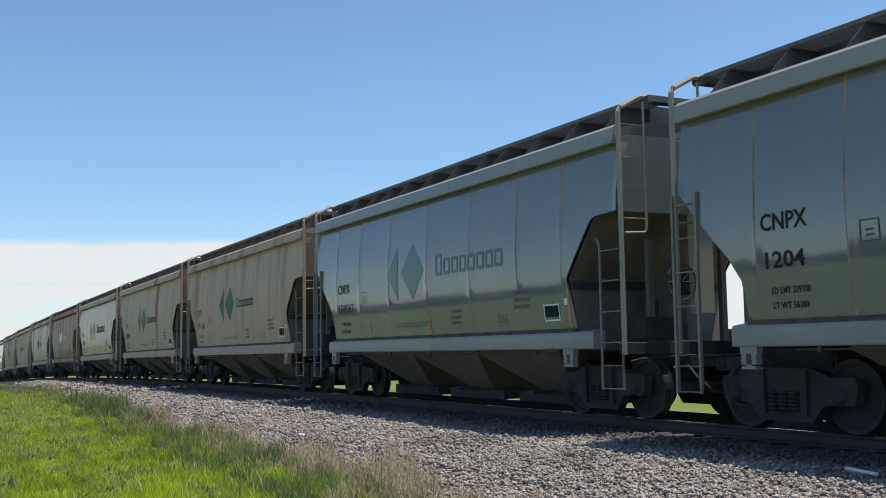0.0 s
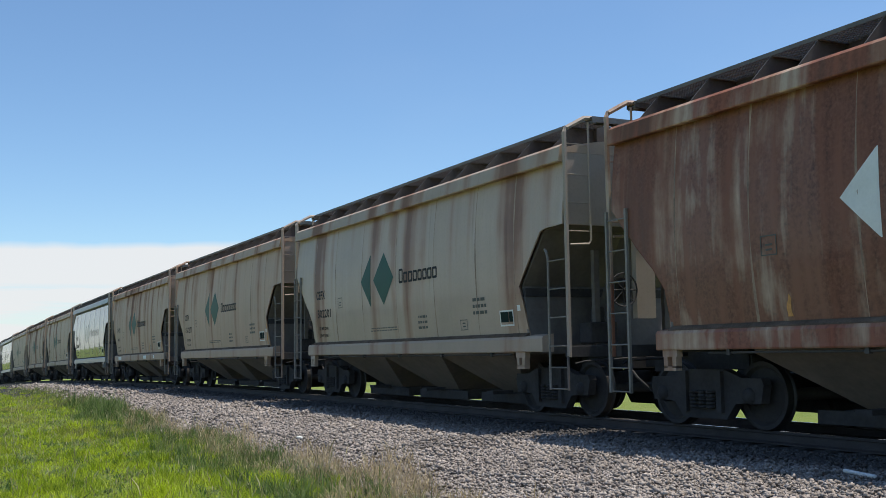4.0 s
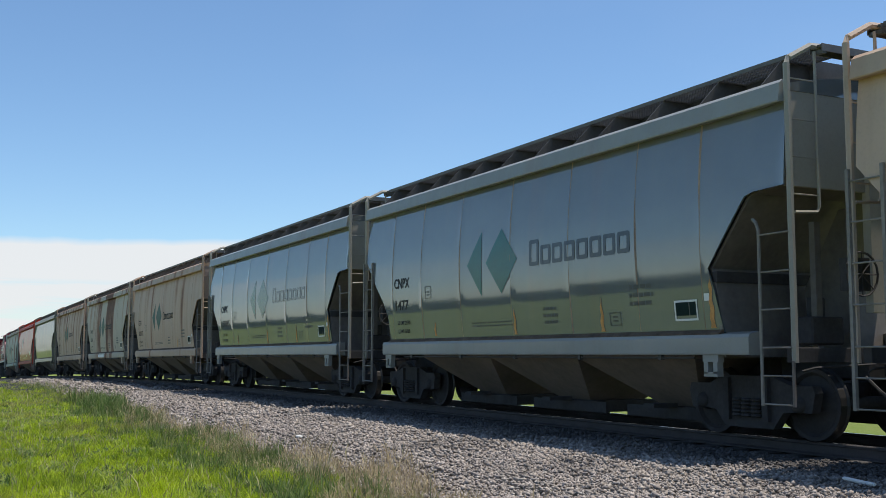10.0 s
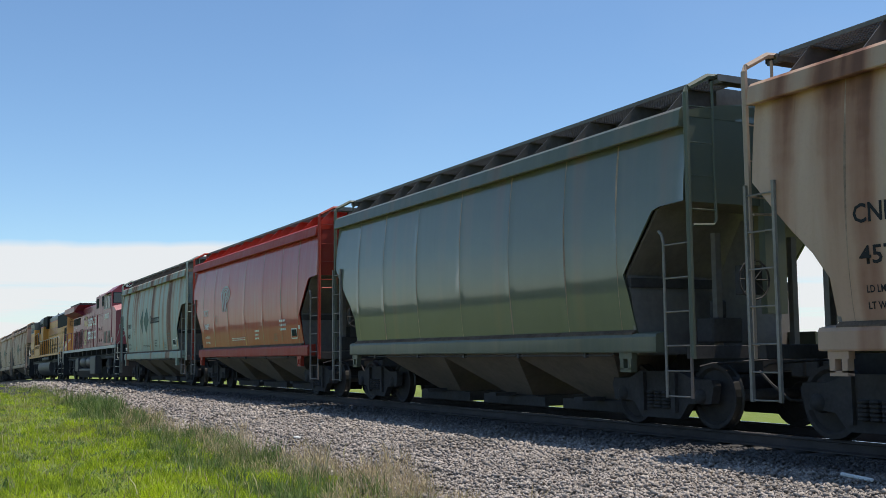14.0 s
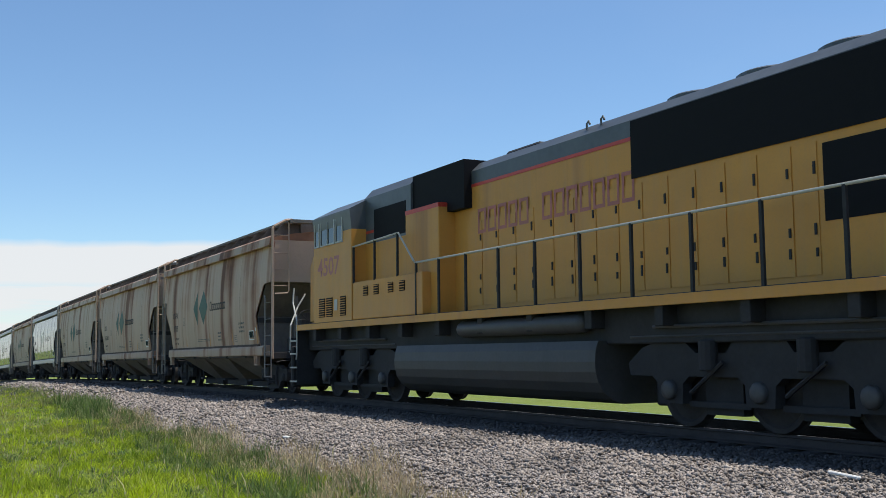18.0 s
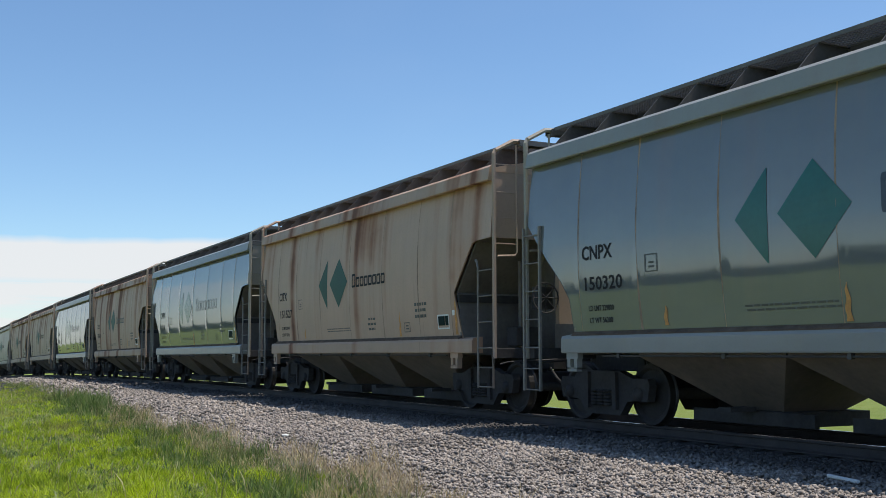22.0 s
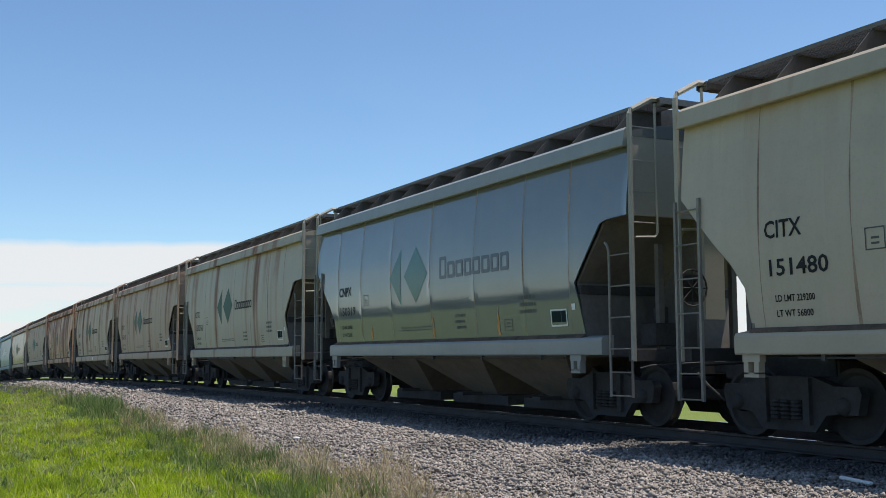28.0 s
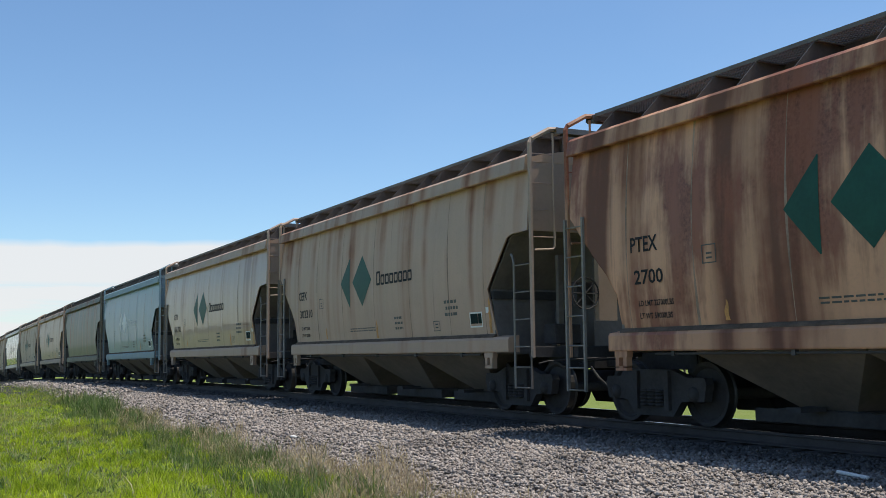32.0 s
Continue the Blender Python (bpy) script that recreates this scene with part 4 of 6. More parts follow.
# number in the train: paint, rust, gloss, heavy rust, owner's mark, number, load limit, light weight, look of the logo
FLEET = {
    0: (CLEAR, 0.04, 0.85, 0, "CNPX", "1204", "229700", "56300", "clear"),
    1: (CLEAR, 0.05, 0.80, 0, "CNPX", "150567", "229500", "56500", "clear"),
    2: (BEIGE, 0.28, 0.0, 0, "CITX", "151560", "229500", "56500", "green"),
    3: (BEIGE, 0.32, 0.0, 0, "CEFX", "302338", "229000", "57000", "green"),
    4: (GREYISH, 0.22, 0.30, 0, "PTEX", "21381", "226800LBS  103100 KG", "59200LBS  26900 KG", "new"),
    5: (CREAM, 0.85, 0.12, 0.9, "", "", "", "", "white"),
    6: (GREYISH, 0.35, 0.15, 0, "CEFX", "302201", "229000", "57000", "green"),
    7: (BEIGE, 0.40, 0.0, 0, "CITX", "151277", "229200", "56800", "green"),
    8: (BEIGE, 0.74, 0.0, 0, "CNPX", "4414", "229300", "56700", "green"),
    9: (CLEAR, 0.05, 0.95, 0, "CNPX", "150189", "229800", "56200", "clear"),
    10: (CREAM, 0.45, 0.0, 0, "CITX", "151637", "229200", "56800", "green"),
    11: (BEIGE, 0.48, 0.0, 0, "CITX", "151440", "229500", "56500", "faded"),
    12: (CREAM, 0.25, 0.0, 0, "CITX", "151909", "229500", "56500", "faded"),
    13: (CLEAR, 0.05, 0.95, 0, "CNPX", "1477", "229700", "56300", "clear"),
    14: (CLEAR, 0.05, 0.90, 0, "CNPX", "150345", "229700", "56300", "clear"),
    15: (BEIGE, 0.40, 0.0, 0, "CEFX", "302173", "230000", "56000", "green"),
    16: (MINT, 0.76, 0.0, 0, "CNPX", "3038", "228400", "57600", "green"),
    17: (BEIGE, 0.62, 0.0, 0, "CNPX", "4578", "229000", "57000", "green"),
    18: ((0.13, 0.14, 0.10), 0.10, 0.6, 0, "", "", "", "", "none"),
    19: ((0.42, 0.034, 0.016), 0.04, 0.40, 0, "POTX", "3989", "230100", "55900", "red"),
    20: ((0.34, 0.42, 0.36), 0.62, 0.05, 0, "CNPX", "4827", "229500", "56500", "green"),
    23: (BEIGE, 0.70, 0.0, 0, "CNPX", "3735", "229000", "57000", "green"),
    24: (BEIGE, 0.42, 0.0, 0, "CEFX", "302459", "229000", "57000", "green"),
    25: (CREAM, 0.40, 0.0, 0, "CITX", "151590", "229500", "56500", "green"),
    26: (CLEAR, 0.05, 0.90, 0, "CNPX", "150320", "229800", "56200", "clear"),
    27: (BEIGE, 0.52, 0.0, 0, "CITX", "151527", "228900", "57100", "green"),
    28: (CLEAR, 0.05, 0.92, 0, "CNPX", "1216", "229700", "56300", "clear"),
    29: (BEIGE, 0.52, 0.0, 0, "CEFX", "302686", "229000", "57000", "faded"),
    30: (CLEAR, 0.05, 0.92, 0, "CNPX", "1701", "229700", "56300", "clear"),
    31: (CREAM, 0.55, 0.0, 0, "CITX", "151129", "229200", "56800", "green"),
    32: (CREAM, 0.64, 0.0, 0, "CNPX", "4120", "229000", "57000", "green"),
    33: (MINT, 0.15, 0.10, 0, "CITX", "151480", "229200", "56800", "green"),
    34: (CLEAR, 0.05, 0.85, 0, "CNPX", "150319", "229700", "56300", "clear"),
    35: (MINT, 0.40, 0.05, 0, "CITX", "151351", "229200", "56800", "green"),
    36: (BEIGE, 0.50, 0.0, 0, "CITX", "151115", "229200", "56800", "green"),
    37: (CREAM, 0.55, 0.0, 0, "CNPX", "3034", "228300", "57700", "green"),
    38: ((0.72, 0.38, 0.22), 0.85, 0.05, 0.20, "PTEX", "2700", "227000LBS", "59000LBS", "rusty"),
    39: (BEIGE, 0.50, 0.0, 0, "CEFX", "302310", "229000", "57000", "green"),
    40: (BEIGE, 0.20, 0.35, 0, "CITX", "151702", "229200", "56800", "green"),
    41: ((0.26, 0.36, 0.40), 0.05, 0.25, 0, "", "", "", "", "pale"),
    42: ((0.15, 0.145, 0.11), 0.25, 0.15, 0, "", "", "", "", "none"),
    43: (BEIGE, 0.20, 0.2, 0, "", "", "", "", "green"),
    44: (CREAM, 0.35, 0.0, 0, "", "", "", "", "green"),
    45: (CLEAR, 0.05, 0.8, 0, "", "", "", "", "clear"),
    46: (BEIGE, 0.45, 0.0, 0, "", "", "", "", "green"),
    47: (CLEAR, 0.05, 0.8, 0, "", "", "", "", "clear"),
    48: (BEIGE, 0.40, 0.0, 0, "", "", "", "", "green"),
    49: (BEIGE, 0.30, 0.0, 0, "", "", "", "", "green"),
}


def word_shapes(car, mat, u0, u1, z, cap):
    """A wordmark as a row of plain hollow blocks with rounded corners."""
    w = (u1 - u0) / 8.0
    for i in range(8):
        a, b = u0 + w * i + w * 0.05, u0 + w * (i + 1) - w * 0.09
        low, high = z, z + cap * (1.0 if i == 0 else 0.74)
        bm = bmesh.new()
        rings = []
        for k in (1.0, 0.0):
            t = cap * 0.15 * (1 - k)
            ring = []
            for q in range(16):
                an = 2 * math.pi * (q + 0.5) / 16
                cx, cz = math.cos(an), math.sin(an)
                cx, cz = math.copysign(abs(cx) ** 0.22, cx), math.copysign(abs(cz) ** 0.22, cz)
                h = (low + high) / 2 + cz * ((high - low) / 2 - t)
                ring.append(bm.verts.new(on_side((a + b) / 2 + cx * ((b - a) / 2 - t), h, 0.005)))
            rings.append(ring)
        for q in range(16):
            bm.faces.new((rings[0][q], rings[0][(q + 1) % 16], rings[1][(q + 1) % 16], rings[1][q]))
        part("wordmark_block", bm, mat, car)


LOGO_AT = {9: (0.38, 7.13, 10.0), 13: (0.36, 7.13, 10.0), 14: (0.36, 7.13, 10.0), 26: (0.34, 7.10, 9.92), 30: (0.12, 6.98, 9.88)}   # where a clear-coated car carries its mark


def logo(car, look_, number):
    big = look_ in ("clear", "new")
    mat = {"clear": M_TEAL, "green": M_GREEN, "faded": M_GREEN, "new": M_GREEN_NEW, "white": M_WHITE, "rusty": M_GREEN, "pale": M_WHITE}[look_]
    ink = {"white": M_WHITE, "pale": M_WHITE, "faded": M_FADED, "clear": M_INK_GLOSS}.get(look_, M_INK)
    if look_ in ("white", "pale"):
        c, h, du = 2.75, 0.50, -0.2
    else:
        c, h, du = 2.73, 0.58, LOGO_AT.get(number, (0.0,))[0]
    bm = bmesh.new()
    decal_strip(bm, lambda z: 5.08 + du - 0.53 * max(0.0, 1 - abs(z - c) / h), lambda z: 5.10 + du, c - h, c + h, 12)
    part("logo_triangle", bm, mat, car)
    bm = bmesh.new()
    decal_strip(bm, lambda z: 5.83 + du - 0.56 * max(0.0, 1 - abs(z - c) / h), lambda z: 5.83 + du + 0.56 * max(0.0, 1 - abs(z - c) / h), c - h, c + h, 12)
    part("logo_diamond", bm, mat, car)
    if look_ != "rusty":
        word_shapes(car, ink, *((*LOGO_AT.get(number, (0, 6.92, 9.66))[1:], 2.56, 0.44) if big else (6.66, 8.52, 2.57, 0.31)))


def small_print(car, ink, gloss):
    """Rows of writing too small to read, as bars; test plates; dabs of sealant."""
    rnd = random.Random(car.name)

    def rows(name, u0, u1, z, n, step, h):
        bm = bmesh.new()
        for i in range(n):
            u = u0 + rnd.uniform(0, 0.06)
            while u < u1 - 0.04:
                w = rnd.uniform(0.05, 0.16)
                decal_box(bm, u, min(u + w, u1), z - i * step, z - i * step + h)
                u += w + 0.03
        part(name, bm, ink, car)
    rows("builder_text", 4.98, 6.50, 1.64, 2, 0.055, 0.024)
    rows("warning_text", 7.50, 7.95, 1.80, 3, 0.11, 0.05)
    rows("dimension_text", 9.90, 10.46, 2.02, 3, 0.12, 0.06)
    for name, u0, u1, z0, z1, rim, fill in (("test_plate", 3.07, 3.34, 2.20, 2.45, M_FADED, None), ("load_plate", 10.90, 11.38, 1.53, 1.81, M_WHITE, M_PLATE), ("small_plate", 9.38, 9.66, 1.50, 1.70, M_FADED, None)):
        bm = bmesh.new()
        t = 0.028 if fill else 0.015
        for a, b, c, d in ((u0, u1, z0, z0 + t), (u0, u1, z1 - t, z1), (u0, u0 + t, z0, z1), (u1 - t, u1, z0, z1)):
            decal_box(bm, a, b, c, d, 0.007)
        if not fill:
            decal_box(bm, u0 + 0.08, u1 - 0.08, z0 + 0.06, z0 + 0.085)
            decal_box(bm, u0 + 0.08, u1 - 0.08, z0 + 0.12, z0 + 0.145)
        pl = part(name, bm, rim, car)
        if fill:
            bm = bmesh.new()
            decal_box(bm, u0 + t, u0 + 0.30, z0 + 0.07, z1 - t, 0.006)
            decal_box(bm, u0 + 0.32, u1 - t, z0 + 0.07, z1 - t, 0.006)
            part("plate_face", bm, fill, pl)
    bm = bmesh.new()
    decal_box(bm, 11.53, 11.63, 1.78, 1.88)
    part("inspection_mark", bm, M_WHITE, car)
    for u, z0, z1 in ((3.45, 1.45, 1.72), (6.58, 1.42, 1.85), (9.18, 1.42, 1.92), (11.66, 1.42, 2.12)):
        if rnd.random() < (0.8 if gloss > 0.5 else 0.6):
            bm = bmesh.new()
            decal_strip(bm, lambda z: u - 0.050 * ((z1 - z) / (z1 - z0)) ** 0.6 + 0.012 * math.sin(z * 31), lambda z: u + 0.045 * ((z1 - z) / (z1 - z0)) ** 0.4 + 0.012 * math.sin(z * 23 + 1), z0, z1, 12, 0.006)
            part("sealant_dab", bm, M_ORANGE, car)


def hook_logo(car):
    """The big pale emblem of the red car, as curved plain stripes."""
    for k in range(3):
        bm = bmesh.new()
        r = 0.46 - 0.13 * k
        w = 0.085
        arc = [math.radians(a) for a in range(-90, 171, 15)]
        for a0, a1 in zip(arc, arc[1:]):
            q = []
            for a, rr in ((a0, r), (a1, r), (a1, r - w), (a0, r - w)):
                z = 3.10 + rr * 0.62 * math.sin(a)
                q.append(bm.verts.new((4.35 + rr * 1.15 * math.cos(a) - MID, -(half_width(z) + 0.010), z)))
            bm.faces.new(q)
        part("emblem_stripe", bm, M_PINK, car)
        bm = bmesh.new()
        decal_strip(bm, lambda z: 3.78 + 0.20 * k - 0.0 + (3.15 - z) * 0.42, lambda z: 3.90 + 0.20 * k + (3.15 - z) * 0.42, 2.55, 3.20, 8, 0.011)
        part("emblem_leg", bm, M_PINK, car)


PAINTED = ("side_sheet", "roof_edge", "side_sill", "jacking_pad", "roof", "end_wall", "corner_post",
           "end_ladder", "side_ladder", "stile", "rung")
END_PAINTED = ("end_wall", "corner_post", "end_ladder")
LADDERS = ("side_ladder", "stile", "rung")
TRAIN = []
pattern = build_hopper()
for idx, (col, rust, gloss, heavy, mark, number, load, light, look_) in FLEET.items():
    car = pattern if idx == 0 else copy_thing(pattern, Matrix())
    TRAIN.append((car, OFFSETS[idx], MID))
bare = [c for c, _, _ in TRAIN]
for car, (idx, (col, rust, gloss, heavy, mark, number, load, light, look_)) in zip(bare, FLEET.items()):
    paint = car_paint("paint", col, idx + 1, rust, gloss, 0.25 if gloss > 0.5 else 0.6, heavy)
    # clear cars: trim lightened, the light on its upward faces put into the colour
    pale = (0.31, 0.31, 0.29) if gloss > 0.5 and look_ == "clear" else tuple(c * k for c, k in zip(col, (0.90, 0.90, 0.88)))
    trim = car_paint("trim_paint", pale, idx + 1, min(1.0, rust), 0.25 if gloss > 0.5 else 0.0, 0.5, heavy * 0.5)
    ends = car_paint("end_paint", (0.36, 0.33, 0.28) if look_ == "clear" else tuple(c * k for c, k in zip(col, (0.85, 0.90, 0.96))), idx + 1, min(0.12, rust), 0.0, 0.9, heavy * 0.6)
    for o in car.children_recursive:
        if o.name.split(".")[0] in PAINTED:
            o.material_slots[0].link = "OBJECT"
            kind_ = o.name.split(".")[0]
            o.material_slots[0].material = ends if kind_ in END_PAINTED else M_LADDER if kind_ in LADDERS else trim if kind_ in ("roof_edge", "side_sill", "jacking_pad") else paint
        elif look_ == "red" and o.name.split(".")[0] == "walkway_bracket":
            o.material_slots[0].link = "OBJECT"
            o.material_slots[0].material = paint
    state = "heavily rusted brown" if heavy else "bright red" if look_ == "red" else "glossy clean grey-green" if gloss > 0.5 else "pale blue" if look_ == "pale" else "rust-streaked beige" if rust > 0.45 else "weathered beige"
    emblem = {"none": "plain sides", "red": "pale emblem", "white": "white diamond logo", "pale": "white diamond logo"}.get(look_, "green diamond logo")
    car["label"] = f"{state} hopper car with {emblem} on the track"
    ink = M_WHITE if look_ == "red" else M_INK
    if idx > 43:        # the last cars stay far away: no small gear
        for o in car.children_recursive:
            if o.name.split(".")[0] in ("rung", "brake_hose", "uncoupling_lever", "train_pipe", "latch_housing", "ladder_foot", "brake_valve"):
                bpy.data.objects.remove(o)
    if look_ == "red":
        hook_logo(car)
    elif look_ != "none":
        logo(car, look_, idx)
    if mark:
        part("owner_mark", lettering(mark, 1.55, 2.47, 0.22, 0.60 if mark != "CNPX" else 0.76), ink, car)
        part("car_number", lettering(number, 1.60, 2.01, 0.21, 0.145 * len(number) + 0.06), ink, car)
        part("load_limit", lettering("LD LMT " + load, 1.66, 1.70, 0.085, 0.048 * (7 + len(load))), ink, car)
        part("light_weight", lettering("LT WT " + light, 1.66, 1.52, 0.085, 0.048 * (7 + len(light))), ink, car)
    if idx == 23:
        for text, z, h, w, nm in ((mark, 4.05, 0.14, 0.46, "end_mark"), (number, 3.84, 0.14, 0.40, "end_number")):
            bm = lettering(text, MID, z, h, w)
            for v in bm.verts:
                v.co = (13.016 - MID, 0.62 + v.co.x, v.co.z)
            part(nm, bm, ink, car)
        bm = bmesh.new()
        for k in range(7):
            box(bm, 13.012 - MID, 13.016 - MID, 0.64, 0.98 + 0.1 * (k % 3), 3.70 - 0.10 * k, 3.745 - 0.10 * k)
        part("end_notes", bm, M_FADED, car)
    for u0, u1 in {8: ((2.1, 2.85), (8.22, 8.83), (10.33, 10.51)), 37: ((7.05, 7.38),), 16: ((4.6, 6.45),)}.get(idx, ()):
        bm = bmesh.new()
        box(bm, u0 - MID, u1 - MID, -1.632, -1.62, 1.13, 1.27)
        bevel(bm, 0.004)
        part("bare_patch", bm, M_WHITE, car)
    if look_ not in ("none",):
        small_print(car, M_FADED if not ink == M_WHITE else M_WHITE, gloss)

# ---- the two locomotives in the middle of the train ----
M_RED = car_paint("maroon_enamel", (0.28, 0.040, 0.062), 61, 0.05, 0.22, 0.45)
# paler maroon for upward faces: sunlight and glare put into the colour
M_RED_SUNLIT = plain("sun_bleached_maroon", (0.50, 0.23, 0.23), 0.45, 0.0, 0.2, 2.0)
M_RED_PALE = plain("slot_frame", (0.26, 0.085, 0.10), 0.45, 0.0, 0.25, 3.0)
M_RED_DARK = plain("maroon_grille", (0.055, 0.012, 0.018), 0.5, 0.0, 0.3, 4.0)
M_YELLOW = car_paint("armour_yellow", (0.64, 0.295, 0.058), 62, 0.16, 0.08, 0.55)
M_GREY = plain("harbour_grey", (0.085, 0.094, 0.102), 0.42, 0.0, 0.3, 0.9)
M_STRIPE = plain("red_stripe", (0.55, 0.05, 0.03), 0.45, 0.0, 0.15, 2.0)
M_LETTER_PINK = plain("faded_red_letter", (0.44, 0.13, 0.10), 0.5, 0.0, 0.25, 3.0)
M_GOLD = plain("emblem_gold", (0.46, 0.28, 0.09), 0.45, 0.0, 0.3, 2.5)
M_BLACK = plain("grille_black", (0.007, 0.007, 0.009), 0.75, 0.0, 0.3, 6.0, 0.0, 0.2)
M_TANK = plain("tank_grey", (0.062, 0.061, 0.062), 0.55, 0.0, 0.3, 1.5)
M_FRAME = plain("loco_black", (0.036, 0.036, 0.039), 0.7, 0.0, 0.3, 2.0, 0.0, 0.25)
M_HANDRAIL = plain("handrail_white", (0.46, 0.45, 0.41), 0.45, 0.0, 0.12, 4.0)
M_LAMP = plain("lamp_glass", (0.75, 0.76, 0.74), 0.12, 0.0, 0.1, 4.0)


def glass_dark():
    m, t, p = material("cab_glass")
    p.inputs["Base Color"].default_value = (0.015, 0.02, 0.022, 1)
    p.inputs["Roughness"].default_value = 0.04
    p.inputs["Specular IOR Level"].default_value = 0.8
    return m


M_GLASS = glass_dark()


def block(name, parent, mat, x0, x1, y0, y1, z0, z1, bev=0.02, label=""):
    bm = bmesh.new()
    box(bm, x0, x1, y0, y1, z0, z1)
    if bev:
        bevel(bm, bev)
    return part(name, bm, mat, parent, label)


def panel(name, parent, mat, x0, x1, z0, z1, y, s=-1, lift=0.012, frame_mat=None):
    """A plate on a side wall at distance y from the centre line, with an optional frame round it."""
    p = block(name, parent, mat, x0, x1, s * y - (lift if s < 0 else 0), s * y + (lift if s > 0 else 0), z0, z1, 0)
    if frame_mat:
        bm = bmesh.new()
        t = 0.035
        lo, hi = sorted((s * y, s * (y + 0.03)))
        for a, b, c, d in ((x0 - t, x1 + t, z0 - t, z0), (x0 - t, x1 + t, z1, z1 + t), (x0 - t, x0, z0, z1), (x1, x1 + t, z0, z1)):
            box(bm, a, b, lo, hi, c, d)
        part("window_frame", bm, frame_mat, p)
    return p


def grille(name, parent, x0, x1, z0, z1, y, s=-1, step=0.07, mat=None, slat_mat=None):
    """Louvres: a dark recess with slanted slats."""
    g = panel(name, parent, mat or M_BLACK, x0, x1, z0, z1, y, s)
    bm = bmesh.new()
    z = z0 + 0.02
    while z < z1 - 0.03:
        lo, hi = sorted((s * (y + 0.012), s * (y + 0.03)))
        box(bm, x0 + 0.01, x1 - 0.01, lo, hi, z, z + 0.018)
        z += step
    part("slats", bm, slat_mat or mat or M_FRAME, g)
    return g


def doors(parent, mat, xs, z0, z1, y, s=-1):
    """Hinged hood doors: each a raised plate with a latch."""
    for a, b in zip(xs, xs[1:]):
        bm = bmesh.new()
        lo, hi = sorted((s * y, s * (y + 0.014)))
        box(bm, a + 0.015, b - 0.015, lo, hi, z0, z1)
        d = part("hood_door", bm, mat, parent)
        if s > 0:
            continue
        rnd = random.Random(int(a * 100) + 7)
        for z in (z1 - 0.40, z1 - 1.15, z0 + 0.22):
            bm = bmesh.new()
            lo, hi = sorted((s * (y + 0.012), s * (y + 0.03)))
            q = b - 0.07 + rnd.uniform(-0.03, 0.0)
            box(bm, q, q + 0.035, lo, hi, z, z + rnd.uniform(0.10, 0.16))
            part("latch", bm, M_FRAME, d)


def plain_letters(name, parent, mat, x0, x1, z0, z1, n, y, skip=(), bars=(), thick=0.25):
    """A word as a row of plain blocks."""
    w = (x1 - x0) / n
    for i in range(n):
        if i in skip:
            continue
        a, b = x0 + w * i + 0.07 * w, x0 + w * (i + 1) - 0.10 * w
        t = thick * (z1 - z0)
        if i in bars:
            bm = bmesh.new()
            box(bm, (a + b) / 2 - t / 2, (a + b) / 2 + t / 2, -y - 0.004, -y, z0, z1)
            part(name, bm, mat, parent)
            continue
        bm = bmesh.new()
        o = [(a, z0), (b, z0), (b, z1), (a, z1)]
        q = [(a + t, z0 + t), (b - t, z0 + t), (b - t, z1 - t), (a + t, z1 - t)]
        vo = [bm.verts.new((p[0], -y - 0.003, p[1])) for p in o]
        vi = [bm.verts.new((p[0], -y - 0.003, p[1])) for p in q]
        for k in range(4):
            bm.faces.new((vo[k], vo[(k + 1) % 4], vi[(k + 1) % 4], vi[k]))
        part(name, bm, mat, parent)


def side_text(text, x, z, h, w, y):
    bm = lettering(text, x + MID, z, h, w)
    for v in bm.verts:
        v.co.y = -y - 0.004
    return bm


